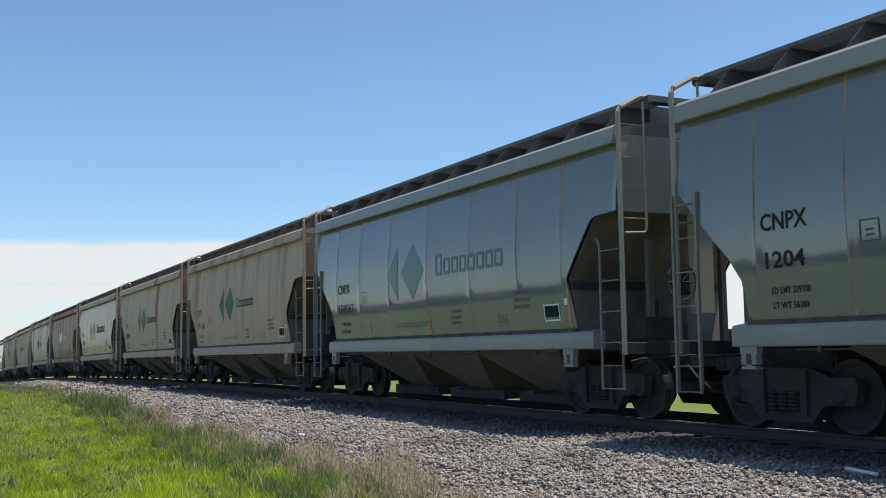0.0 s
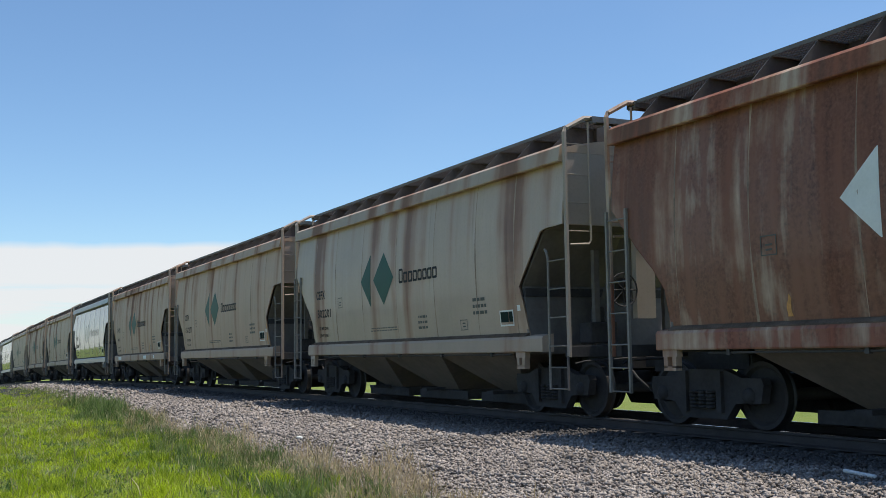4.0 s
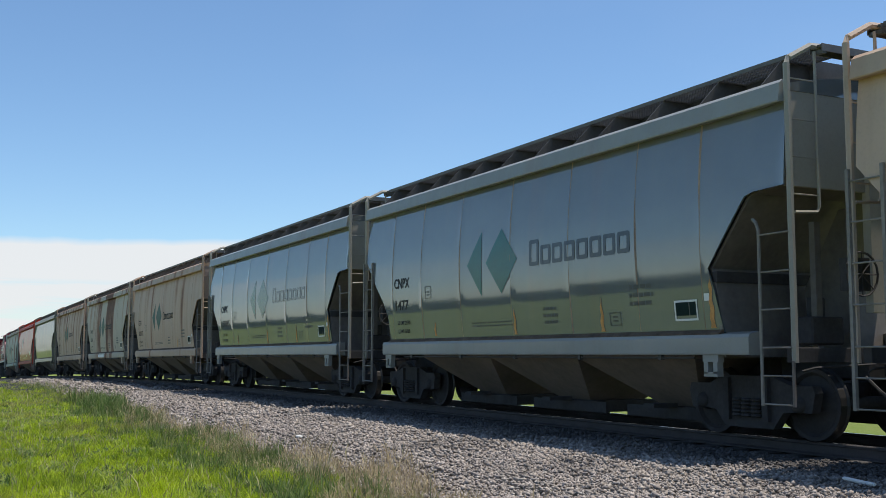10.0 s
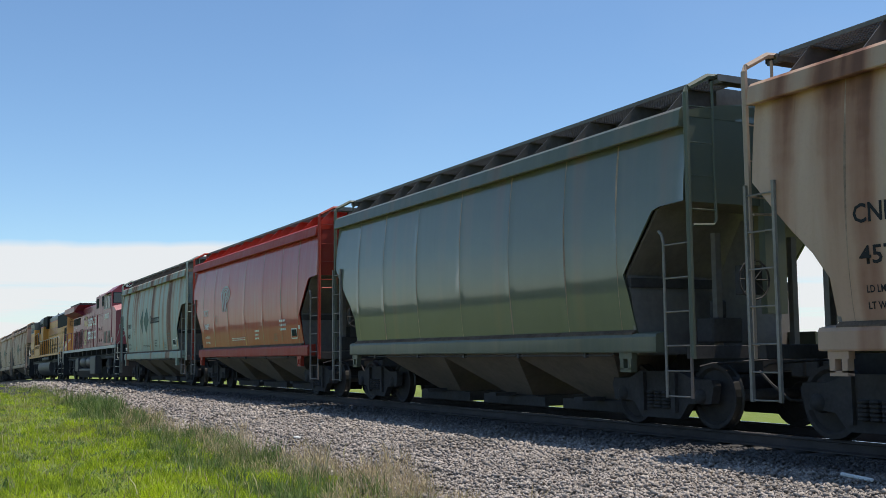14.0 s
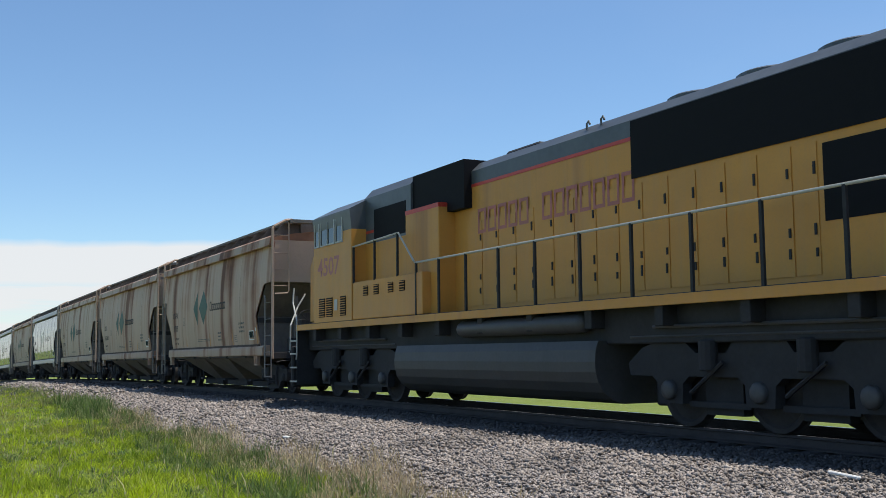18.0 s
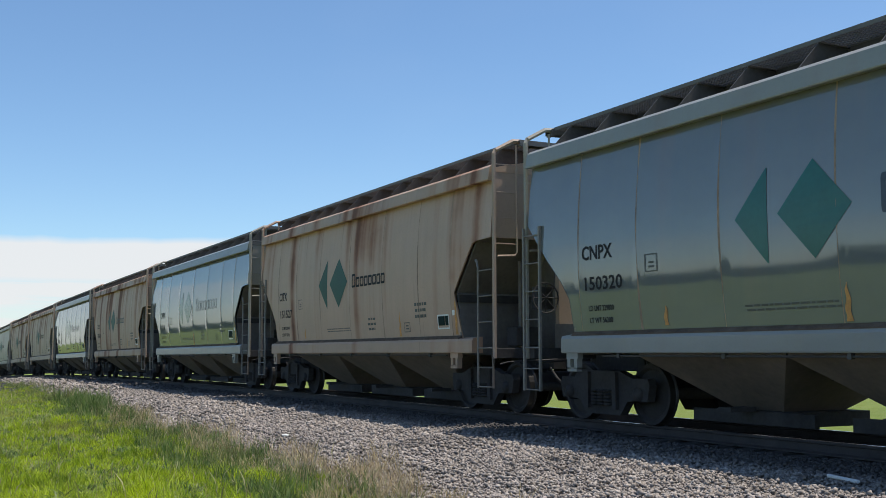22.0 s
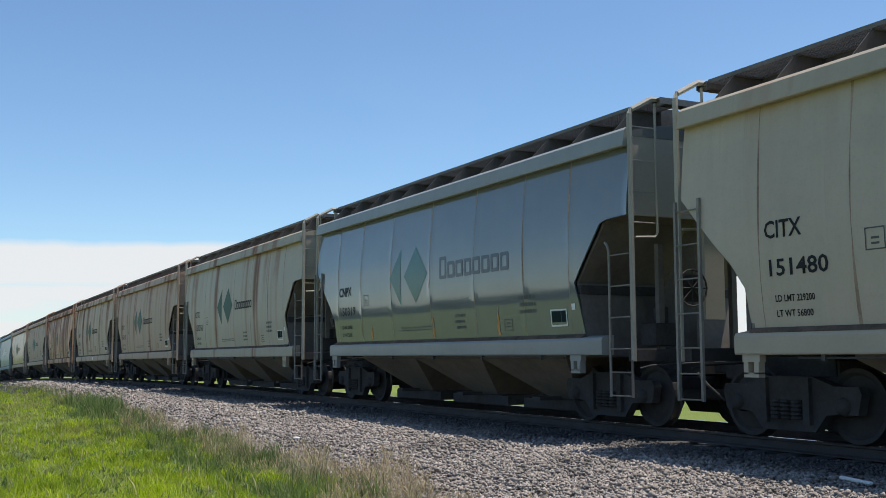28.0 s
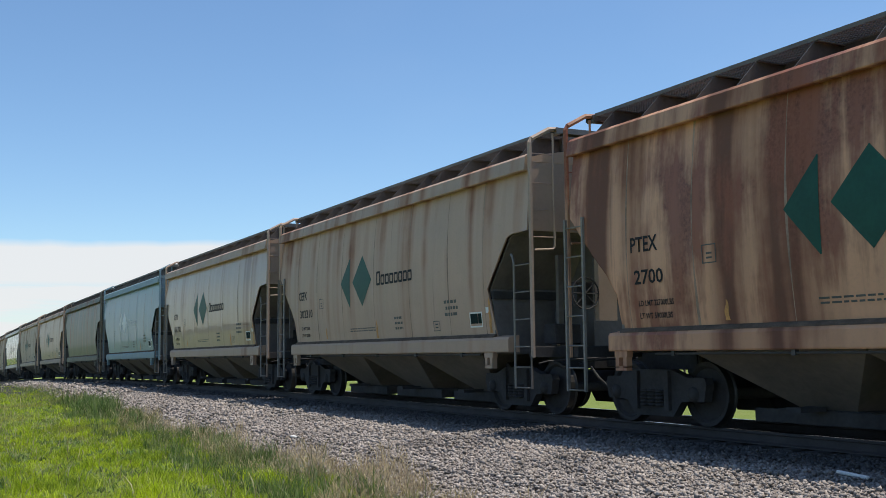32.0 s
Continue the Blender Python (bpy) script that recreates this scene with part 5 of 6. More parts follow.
def bogie(parent, c, spacing):
    """A three-axle locomotive truck."""
    bm = bmesh.new()
    box(bm, c - spacing - 0.9, c + spacing + 0.9, -0.68, 0.68, 0.26, 1.26)
    bevel(bm, 0.03)
    root = part("loco_truck", bm, M_FRAME, parent, "black three-axle locomotive truck")
    for s in (-1, 1):
        bm = bmesh.new()
        poly = [(c - spacing - 0.95, 0.90), (c - spacing - 0.62, 1.12), (c - spacing - 0.3, 1.20), (c - spacing + 0.35, 1.18), (c - spacing + 0.55, 1.04), (c - 0.6, 1.04), (c - 0.45, 1.22), (c + 0.45, 1.22), (c + 0.6, 1.04), (c + spacing - 0.55, 1.04), (c + spacing - 0.35, 1.18), (c + spacing + 0.3, 1.20), (c + spacing + 0.62, 1.12), (c + spacing + 0.95, 0.90), (c + spacing + 0.9, 0.72)]
        for a in (spacing, 0.0, -spacing):
            poly += [(c + a + 0.40, 0.72), (c + a + 0.27, 0.62), (c + a + 0.25, 0.34), (c + a - 0.25, 0.34), (c + a - 0.27, 0.62), (c + a - 0.40, 0.72)]
        poly += [(c - spacing - 0.9, 0.72)]
        prism(bm, poly, s * 0.98, s * 1.14)
        part("side_frame", bm, M_FRAME, root)
        for a in (-spacing, 0.0, spacing):
            bm = bmesh.new()
            lathe(bm, [(0.04, s * 1.22), (0.12, s * 1.215), (0.14, s * 1.19), (0.14, s * 1.02)], 14, "y", (c + a, 0, 0.53))
            part("journal_box", bm, M_TANK, root, "", True)
        for a in (-spacing / 2, spacing / 2):
            bm = bmesh.new()
            lathe(bm, [(0.11, 0.80), (0.13, 0.82), (0.13, 1.20), (0.11, 1.22)], 12, "z", (c + a, s * 1.2, 0))
            tube(bm, [(c + a - 0.35, s * 1.22, 0.5), (c + a + 0.3, s * 1.22, 0.92)], 0.03, 6)
            part("brake_cylinder", bm, M_FRAME, root)
        bm = bmesh.new()   # brake rigging hung between the wheels
        for a in (-spacing / 2, spacing / 2):
            box(bm, c + a - 0.36, c + a + 0.36, s * 0.86 - 0.08, s * 0.86 + 0.08, 0.20, 0.80)
            part("brake_rigging", bm, M_FRAME, root)
            bm = bmesh.new()
            box(bm, c + a - 0.6, c + a + 0.6, s * 1.02 - 0.02, s * 1.02 + 0.02, 0.30, 0.38)
            part("brake_beam", bm, M_FRAME, root)
            bm = bmesh.new()
        tube(bm, [(c - spacing - 0.8, s * 1.2, 1.28), (c + spacing + 0.8, s * 1.2, 1.28)], 0.02, 6)
        part("sand_pipe", bm, M_TANK, root)
        bm = bmesh.new()
        tube(bm, [(c - spacing - 0.2, s * 1.25, 1.42), (c + spacing + 0.4, s * 1.25, 1.40)], 0.028, 6)
        part("air_pipe", bm, M_TANK, root)
    for a in (-spacing, 0.0, spacing):
        for s in (-1, 1):
            bm = bmesh.new()
            prof = [(0.03, 0.04), (0.20, 0.05), (0.42, 0.02), (0.46, 0.06), (0.52, 0.06), (0.525, -0.035), (0.55, -0.07), (0.46, -0.08), (0.42, -0.03), (0.03, -0.04)]
            lathe(bm, [(r, s * (0.775 + h)) for r, h in prof], 28, "y", (c + a, 0, 0.525))
            part("wheel", bm, M_WHEEL, root)
    return root


def rail_run(name, parent, mat, pts, posts, z_foot, r=0.021):
    """A handrail along both sides with its posts."""
    for s in (-1, 1):
        bm = bmesh.new()
        tube(bm, [(x, s * 1.49, z) for x, z in pts], r, 8)
        h = part(name, bm, mat, parent)
        xs, zs = [p[0] for p in pts], [p[1] for p in pts]
        for x in posts:
            bm = bmesh.new()
            z = float(np.interp(x, xs, zs)) if xs[0] < xs[-1] else float(np.interp(x, xs[::-1], zs[::-1]))
            box(bm, x - 0.025, x + 0.025, s * 1.49 - 0.02, s * 1.49 + 0.02, z_foot, z)
            part("post", bm, M_RED if mat == M_RED else M_FRAME, h)


def step_well(parent, x, d, grab):
    """Steps at one corner of the deck with their grab rails."""
    for s in (-1, 1):
        for z in (0.36, 0.72, 1.08, 1.42):
            bm = bmesh.new()
            lo, hi = sorted((x, x + d * 0.55))
            box(bm, lo, hi, s * 1.05, s * 1.5, z, z + 0.035)
            part("step", bm, M_HANDRAIL, parent)
        bm = bmesh.new()
        lo, hi = sorted((x - d * 0.03, x))
        box(bm, lo, hi, s * 0.9, s * 1.5, 0.3, 1.7)
        part("step_back", bm, M_FRAME, parent)
        bm = bmesh.new()
        tube(bm, [(x - d * 0.02, s * 1.52, 0.95), (x - d * 0.06, s * 1.52, 1.1), (x - d * 0.06, s * 1.52, 1.95), (x + d * 0.45, s * 1.45, 2.45), (x + d * 0.52, s * 1.40, 2.85)], 0.022, 8)
        part("grab_rail", bm, M_HANDRAIL, parent)
        bm = bmesh.new()
        tube(bm, [(x + d * 0.70, s * 1.46, 1.15), (x + d * 0.52, s * 1.50, 1.2), (x + d * 0.50, s * 1.50, 1.85), (x + d * 0.80, s * 1.2, 2.35), (x + d * 0.86, s * 0.95, 2.72)], 0.022, 8)
        part("grab_rail", bm, M_HANDRAIL, parent)


M_SILL = plain("sill_stripe", (0.46, 0.46, 0.45), 0.5, 0.0, 0.2, 2.0)


def chassis(loco, x0, x1, stripe):
    block("underframe", loco, M_FRAME, x0 + 0.1, x1 - 0.1, -1.20, 1.20, 1.18, 1.74, 0.02)
    for s in (-1, 1):
        for k in range(11):
            x = x0 + 1.2 + (x1 - x0 - 2.4) * k / 10
            lo, hi = sorted((s * 1.18, s * 1.46))
            block("outrigger", loco, M_FRAME, x - 0.09, x + 0.09, lo, hi, 1.42, 1.78, 0.01)
    block("deck", loco, M_FRAME, x0, x1, -1.49, 1.49, 1.78, 1.86, 0.01)
    for s in (-1, 1):
        lo, hi = sorted((s * 1.48, s * 1.53))
        block("deck_edge", loco, stripe, x0, x1, lo, hi, 1.70, 1.845, 0.004)
    for e, x in ((-1, x0), (1, x1)):
        block("platform", loco, M_FRAME, min(x, x + e * 0.75), max(x, x + e * 0.75), -1.05, 1.05, 1.30, 1.84, 0.02)
        block("pilot", loco, M_FRAME, min(x + e * 0.55, x + e * 0.72), max(x + e * 0.55, x + e * 0.72), -1.42, 1.42, 0.22, 1.30, 0.03)
        block("coupler", loco, M_UNDER, min(x + e * 0.7, x + e * 1.28), max(x + e * 0.7, x + e * 1.28), -0.14, 0.14, 0.74, 1.02, 0.03)
        step_well(loco, x, e, M_HANDRAIL)
        for s in (-1, 1):
            bm = bmesh.new()
            tube(bm, [(x + e * 0.72, s * 0.35, 1.0), (x + e * 0.95, s * 0.34, 0.6), (x + e * 1.1, s * 0.25, 0.45), (x + e * 1.25, s * 0.16, 0.45)], 0.022, 6)
            part("air_hose", bm, M_UNDER, loco)
            block("ditch_light", loco, M_LAMP, x + e * 0.74 - 0.02, x + e * 0.74 + 0.02, s * 1.05 - 0.09, s * 1.05 + 0.09, 1.5, 1.66, 0.02)


def wall_x(y):
    """The pointed front wall of the maroon cab."""
    return 8.62 - 0.25 * abs(y)


def slanted(name, parent, mat, y0, y1, z0, z1, lift, thick=0.02):
    """A plate lying on one half of the pointed front wall."""
    bm = bmesh.new()
    for v in box(bm, 0, thick, y0, y1, z0, z1):
        v.co.x += wall_x(v.co.y) + lift - thick
    return part(name, bm, mat, parent)


def red_loco():
    loco = thing("diesel_locomotive", "maroon diesel locomotive with cream lettering, rolling on the track", "locomotive", "locomotives of the train")
    chassis(loco, -9.95, 9.55, M_SILL)
    # long hood
    bm = bmesh.new()
    prism(bm, [(-0.93, 1.86), (-0.93, 4.38), (-0.90, 4.44), (-0.82, 4.48), (0.82, 4.48), (0.90, 4.44), (0.93, 4.38), (0.93, 1.86)], -9.85, -0.0, "x")
    part("long_hood", bm, M_RED, loco)
    bm = bmesh.new()
    prism(bm, [(-1.02, 1.86), (-1.02, 4.80), (-0.90, 4.88), (0.90, 4.88), (1.02, 4.80), (1.02, 1.86)], 0.0, 5.95, "x")
    part("auxiliary_cab", bm, M_RED, loco)
    # radiator wings
    bm = bmesh.new()
    prism(bm, [(-0.90, 3.97), (-1.50, 4.24), (-1.50, 4.56), (-1.30, 4.66), (1.30, 4.66), (1.50, 4.56), (1.50, 4.24), (0.90, 3.97)], -10.05, -5.1, "x")
    for v in bm.verts:
        if v.co.x > -6 and abs(v.co.y) > 1.4:
            v.co.x = -5.62
    part("radiator_housing", bm, M_RED, loco)
    block("fan_deck", loco, M_FRAME, -9.4, -5.3, -1.2, 1.2, 4.66, 4.80, 0.02)
    for s in (-1, 1):
        for a, b in ((-9.6, -8.2), (-8.1, -6.75)):
            panel("radiator_screen", loco, M_BLACK, a, b, 3.48, 3.93, 0.93, s)
        for k, (z0, z1) in enumerate(((2.0, 3.05), (2.25, 2.95), (2.0, 3.12), (2.25, 2.98), (2.0, 3.08), (2.0, 3.08), (2.0, 3.12), (2.25, 2.98), (2.05, 3.16))):
            panel("air_slot", loco, M_BLACK, -9.44 + 0.425 * k, (-9.19 if k < 8 else -8.92) + 0.425 * k, z0, z1, 0.93, s, 0.012, M_RED_PALE)
        for a, z in ((-9.42, 3.20), (-8.56, 3.26), (-5.30, 3.78), (-3.62, 2.30), (-0.2, 3.86), (1.3, 3.70), (3.1, 4.02), (4.3, 3.96)):
            panel("sticker", loco, M_HANDRAIL, a, a + 0.16, z, z + 0.09, 1.036 if a > 0 else 0.945, s, 0.006)
        doors(loco, M_RED, [-5.6, -4.95, -4.3, -3.65, -3.0, -2.35, -1.7, -1.05, -0.35], 2.0, 4.1, 0.93, s)
        doors(loco, M_RED, [0.1, 0.85, 1.6, 2.35, 3.1, 3.85, 4.6, 5.35, 5.9], 1.95, 4.0, 1.02, s)
        for a, b, c, d in ((0.22, 1.0, 4.12, 4.68), (2.15, 2.85, 4.16, 4.74), (3.0, 3.65, 4.16, 4.74), (4.15, 4.75, 4.52, 4.72)):
            grille("roof_grille", loco, a, b, c, d, 1.02, s)
        for a, b in ((3.2, 3.7), (4.45, 4.95)):
            grille("door_louvre", loco, a, b, 2.42, 2.68, 1.034, s, 0.05)
    block("exhaust_outlet", loco, M_FRAME, -4.0, -3.15, -0.42, 0.42, 4.46, 4.82, 0.02)
    block("exhaust_lip", loco, M_FRAME, -4.05, -3.10, -0.46, 0.46, 4.82, 4.85, 0.01)
    for y in (-0.35, -0.05, 0.25):
        bm = bmesh.new()
        lathe(bm, [(0.03, -0.2), (0.04, 0.1), (0.10, 0.28), (0.11, 0.30)], 12, "x", (-1.7, y, 4.62))
        part("horn", bm, M_FRAME, loco)
    # cab and nose
    bm = bmesh.new()
    prism(bm, [(-1.52, 1.86), (-1.52, 4.60), (-1.08, 4.96), (-0.4, 5.08), (0.4, 5.08), (1.08, 4.96), (1.52, 4.60), (1.52, 1.86)], 5.95, 8.22, "x")
    part("cab", bm, M_RED, loco)
    bm = bmesh.new()
    # the front wall comes to a blunt point in the middle
    cols = [(-1.52, 4.60), (-1.08, 4.96), (-0.4, 5.08), (0.0, 5.10), (0.4, 5.08), (1.08, 4.96), (1.52, 4.60)]
    for (ya, za), (yb, zb) in zip(cols, cols[1:]):
        fa, fb = wall_x(ya), wall_x(yb)
        q = [bm.verts.new(p) for p in ((fa, ya, 1.86), (fb, yb, 1.86), (fb, yb, zb), (fa, ya, za), (8.2, ya, za), (8.2, yb, zb))]
        bm.faces.new((q[0], q[1], q[2], q[3]))
        bm.faces.new((q[3], q[2], q[5], q[4]))
    bmesh.ops.remove_doubles(bm, verts=bm.verts[:], dist=1e-4)
    bmesh.ops.recalc_face_normals(bm, faces=bm.faces[:])
    part("cab_front", bm, M_RED, loco)
    bm = bmesh.new()
    plan = [(8.24, -1.50, 3.84), (8.87, -1.50, 3.77), (9.44, -1.50, 3.55), (9.88, -0.62, 3.80), (9.90, 0.0, 3.98), (9.88, 0.62, 3.80), (9.44, 1.50, 3.55), (8.87, 1.50, 3.77), (8.24, 1.50, 3.84)]
    top = [bm.verts.new(p) for p in plan]
    low = [bm.verts.new((p[0], p[1], 1.86)) for p in plan]
    back = bm.verts.new((8.62, 0.0, 4.22))
    for a in range(len(plan) - 1):
        bm.faces.new((top[a], top[a + 1], low[a + 1], low[a]))
        bm.faces.new((top[a + 1], top[a], back))
    bmesh.ops.recalc_face_normals(bm, faces=bm.faces[:])
    nose = part("nose", bm, M_RED, loco)
    # top facets get the paler tone painted as sunlight
    nose.data.materials.append(M_RED_SUNLIT)
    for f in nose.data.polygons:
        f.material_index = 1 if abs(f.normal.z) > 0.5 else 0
    for s in (-1, 1):
        for a, b in ((6.06, 6.42), (6.60, 7.05), (7.08, 7.42), (7.50, 7.82)):
            panel("side_window", loco, M_GLASS, a, b, 3.80, 4.46, 1.52, s, 0.01, M_SILL)
        bm = bmesh.new()
        lo = [(5.95, s * 1.50, 4.63), (7.90, s * 1.50, 4.63), (7.90, s * 1.80, 4.50), (5.95, s * 1.80, 4.50)]
        va = [bm.verts.new(p) for p in lo]
        vb = [bm.verts.new((p[0], p[1], p[2] + 0.03)) for p in lo]
        bm.faces.new(va)
        bm.faces.new(vb[::-1])
        for k in range(4):
            bm.faces.new((va[k], va[(k + 1) % 4], vb[(k + 1) % 4], vb[k]))
        bmesh.ops.recalc_face_normals(bm, faces=bm.faces[:])
        part("sunshade", bm, M_RED_SUNLIT, loco)
        for a, b in ((6.09, 6.78), (7.25, 7.96)):
            grille("cab_base_grille", loco, a, b, 1.98, 2.60, 1.52, s, 0.07, M_RED_DARK)
        panel("notice_plate", loco, M_PINK, 8.37, 8.65, 1.98, 2.24, 1.52, s)
        # windscreen panes and number boards on the front wall
        yy = sorted((s * 0.14, s * 1.42))
        w = slanted("windscreen", loco, M_GLASS, yy[0], yy[1], 4.02, 4.54, 0.006)
        slanted("window_seal", w, M_BLACK, yy[0] - 0.03, yy[1] + 0.03, 3.99, 4.57, 0.002)
        bm = bmesh.new()
        tube(bm, [(wall_x(0.3) + 0.03, s * 0.3, 4.10), (wall_x(0.8) + 0.03, s * 0.8, 4.46)], 0.012, 5)
        part("wiper", bm, M_BLACK, w)
        yy = sorted((s * 0.26, s * 0.98))
        b = slanted("number_board", loco, M_BLACK, yy[0], yy[1], 4.80, 4.99, 0.05, 0.06)
        bm = lettering("8007", MID, 4.83, 0.13, 0.50)
        for v in bm.verts:
            y = yy[0] + 0.11 + v.co.x
            v.co = (wall_x(y) + 0.054, y, v.co.z)
        part("board_number", bm, M_WHITE, b)
    block("corner_plate", loco, M_FRAME, 9.0, 9.5, -1.48, -1.40, 1.2, 1.69, 0.01)
    part("end_letter", side_text("F", 9.24, 1.42, 0.17, 0.11, 1.48), M_WHITE, loco)
    part("road_number", side_text("8007", 6.15, 3.24, 0.31, 1.42, 1.52), M_WHITE, loco)
    plain_letters("name_block", loco, M_WHITE, -3.52, 1.08, 3.24, 3.70, 8, 0.945)
    plain_letters("name_block", loco, M_WHITE, -3.50, -0.20, 2.44, 2.90, 7, 0.945)
    bm = bmesh.new()   # an oval emblem: a broad ring, a rounded figure on top, a shield below it
    rings = [[bm.verts.new((-4.34 + 0.80 * r * math.cos(a), -0.9485, 3.06 + 0.86 * r * math.sin(a))) for a in (2 * math.pi * k / 40 for k in range(40))] for r in (0.82, 1.0)]
    for k in range(40):
        bm.faces.new((rings[0][k], rings[0][(k + 1) % 40], rings[1][(k + 1) % 40], rings[1][k]))
    part("crest_piece", bm, M_GOLD, loco)
    for cz, rx, rz, low in ((3.42, 0.44, 0.22, -0.6), (2.82, 0.46, 0.40, -1.0)):
        bm = bmesh.new()
        bm.faces.new([bm.verts.new((-4.34 + rx * math.cos(a), -0.9485, cz + rz * max(low, math.sin(a) if low > -1 else min(math.sin(a), 0.62)))) for a in (2 * math.pi * k / 28 for k in range(28))])
        part("crest_piece", bm, M_GOLD, loco)
    block("crest_piece", loco, M_GOLD, -4.70, -3.98, -0.951, -0.94, 2.12, 2.32, 0)
    # white cross plate, hollow square emblem, lights on the nose
    def cheek(y):
        return 9.44 + 0.5 * (y + 1.5)
    plates = []
    for nm, mt, parts_, lift in (("safety_plate", M_BLACK, ((-1.24, -0.98, 2.54, 2.82),), 0.004), ("plate_cross", M_WHITE, ((-1.137, -1.083, 2.59, 2.77), (-1.19, -1.03, 2.655, 2.705), (-1.24, -0.98, 2.535, 2.55), (-1.24, -0.98, 2.81, 2.825), (-1.24, -1.228, 2.55, 2.81), (-0.992, -0.98, 2.55, 2.81)), 0.008)):
        bm = bmesh.new()
        for a, b, c, d in parts_:
            for v in box(bm, -0.004, 0.0, a, b, c, d):
                v.co.x += cheek(v.co.y) + lift
        plates.append(part(nm, bm, mt, plates[0] if plates else loco))
    bm = bmesh.new()
    for a, b, c, d in ((-0.40, 0.10, 2.74, 2.86), (-0.40, 0.10, 3.14, 3.26), (-0.40, -0.28, 2.86, 3.14)):
        box(bm, 9.89, 9.905, a, b, c, d)
    part("nose_emblem", bm, M_WHITE, loco)
    for z in (3.42, 3.66):
        bm = bmesh.new()
        lathe(bm, [(0.02, 0.03), (0.10, 0.03), (0.12, 0.0), (0.12, -0.05)], 16, "x", (9.93, 0.12, z))
        part("headlight", bm, M_LAMP, loco)
    block("nose_door", loco, M_RED, 9.86, 9.91, -0.60, -0.02, 1.95, 3.70, 0.01)
    block("door_window", loco, M_GLASS, 9.905, 9.915, -0.46, -0.10, 3.36, 3.64, 0.0)
    for x, h in ((6.3, 0.10), (6.9, 0.06), (7.4, 0.14), (7.9, 0.08)):
        block("roof_fitting", loco, M_FRAME, x, x + 0.3, -0.45, 0.25, 5.06, 5.08 + h, 0.01)
    bm = bmesh.new()
    lathe(bm, [(0.02, 0.0), (0.13, 0.02), (0.14, 0.12), (0.05, 0.20)], 12, "z", (8.95, -0.45, 4.02))
    part("bell_housing", bm, M_FRAME, loco)
    rail_run("side_handrail", loco, M_RED, [(-9.9, 2.93), (1.75, 2.93), (2.36, 3.60), (5.90, 3.62)], [-9.85, -8.3, -6.6, -4.95, -3.27, -1.60, 0.03, 1.45, 2.45, 3.6], 1.84)
    # tank, reservoirs, trucks
    bm = bmesh.new()
    prism(bm, [(-1.42, 0.66), (-1.42, 0.55), (-1.2, 0.16), (1.2, 0.16), (1.42, 0.55), (1.42, 0.66), (0.85, 0.80), (0.85, 1.35), (-0.85, 1.35), (-0.85, 0.80)], -4.6, 3.0, "x")
    part("fuel_tank", bm, M_TANK, loco)
    for s in (-1, 1):
        for a in (-3.2, -0.85):
            bm = bmesh.new()
            lathe(bm, [(0.02, 0.0), (0.26, 0.05), (0.33, 0.18), (0.33, 1.95), (0.26, 2.12), (0.02, 2.16)], 20, "x", (a, s * 1.12, 1.05))
            part("air_reservoir", bm, M_TANK, loco, "", True)
        block("equipment_box", loco, M_TANK, 1.42, 3.1, min(s * 1.1, s * 1.5), max(s * 1.1, s * 1.5), 0.34, 1.36, 0.04)
        block("equipment_box", loco, M_TANK, -4.62, -3.5, min(s * 1.1, s * 1.48), max(s * 1.1, s * 1.48), 0.5, 1.30, 0.04)
    for c in (-7.45, 7.45):
        bogie(loco, c, 1.87)
    return loco


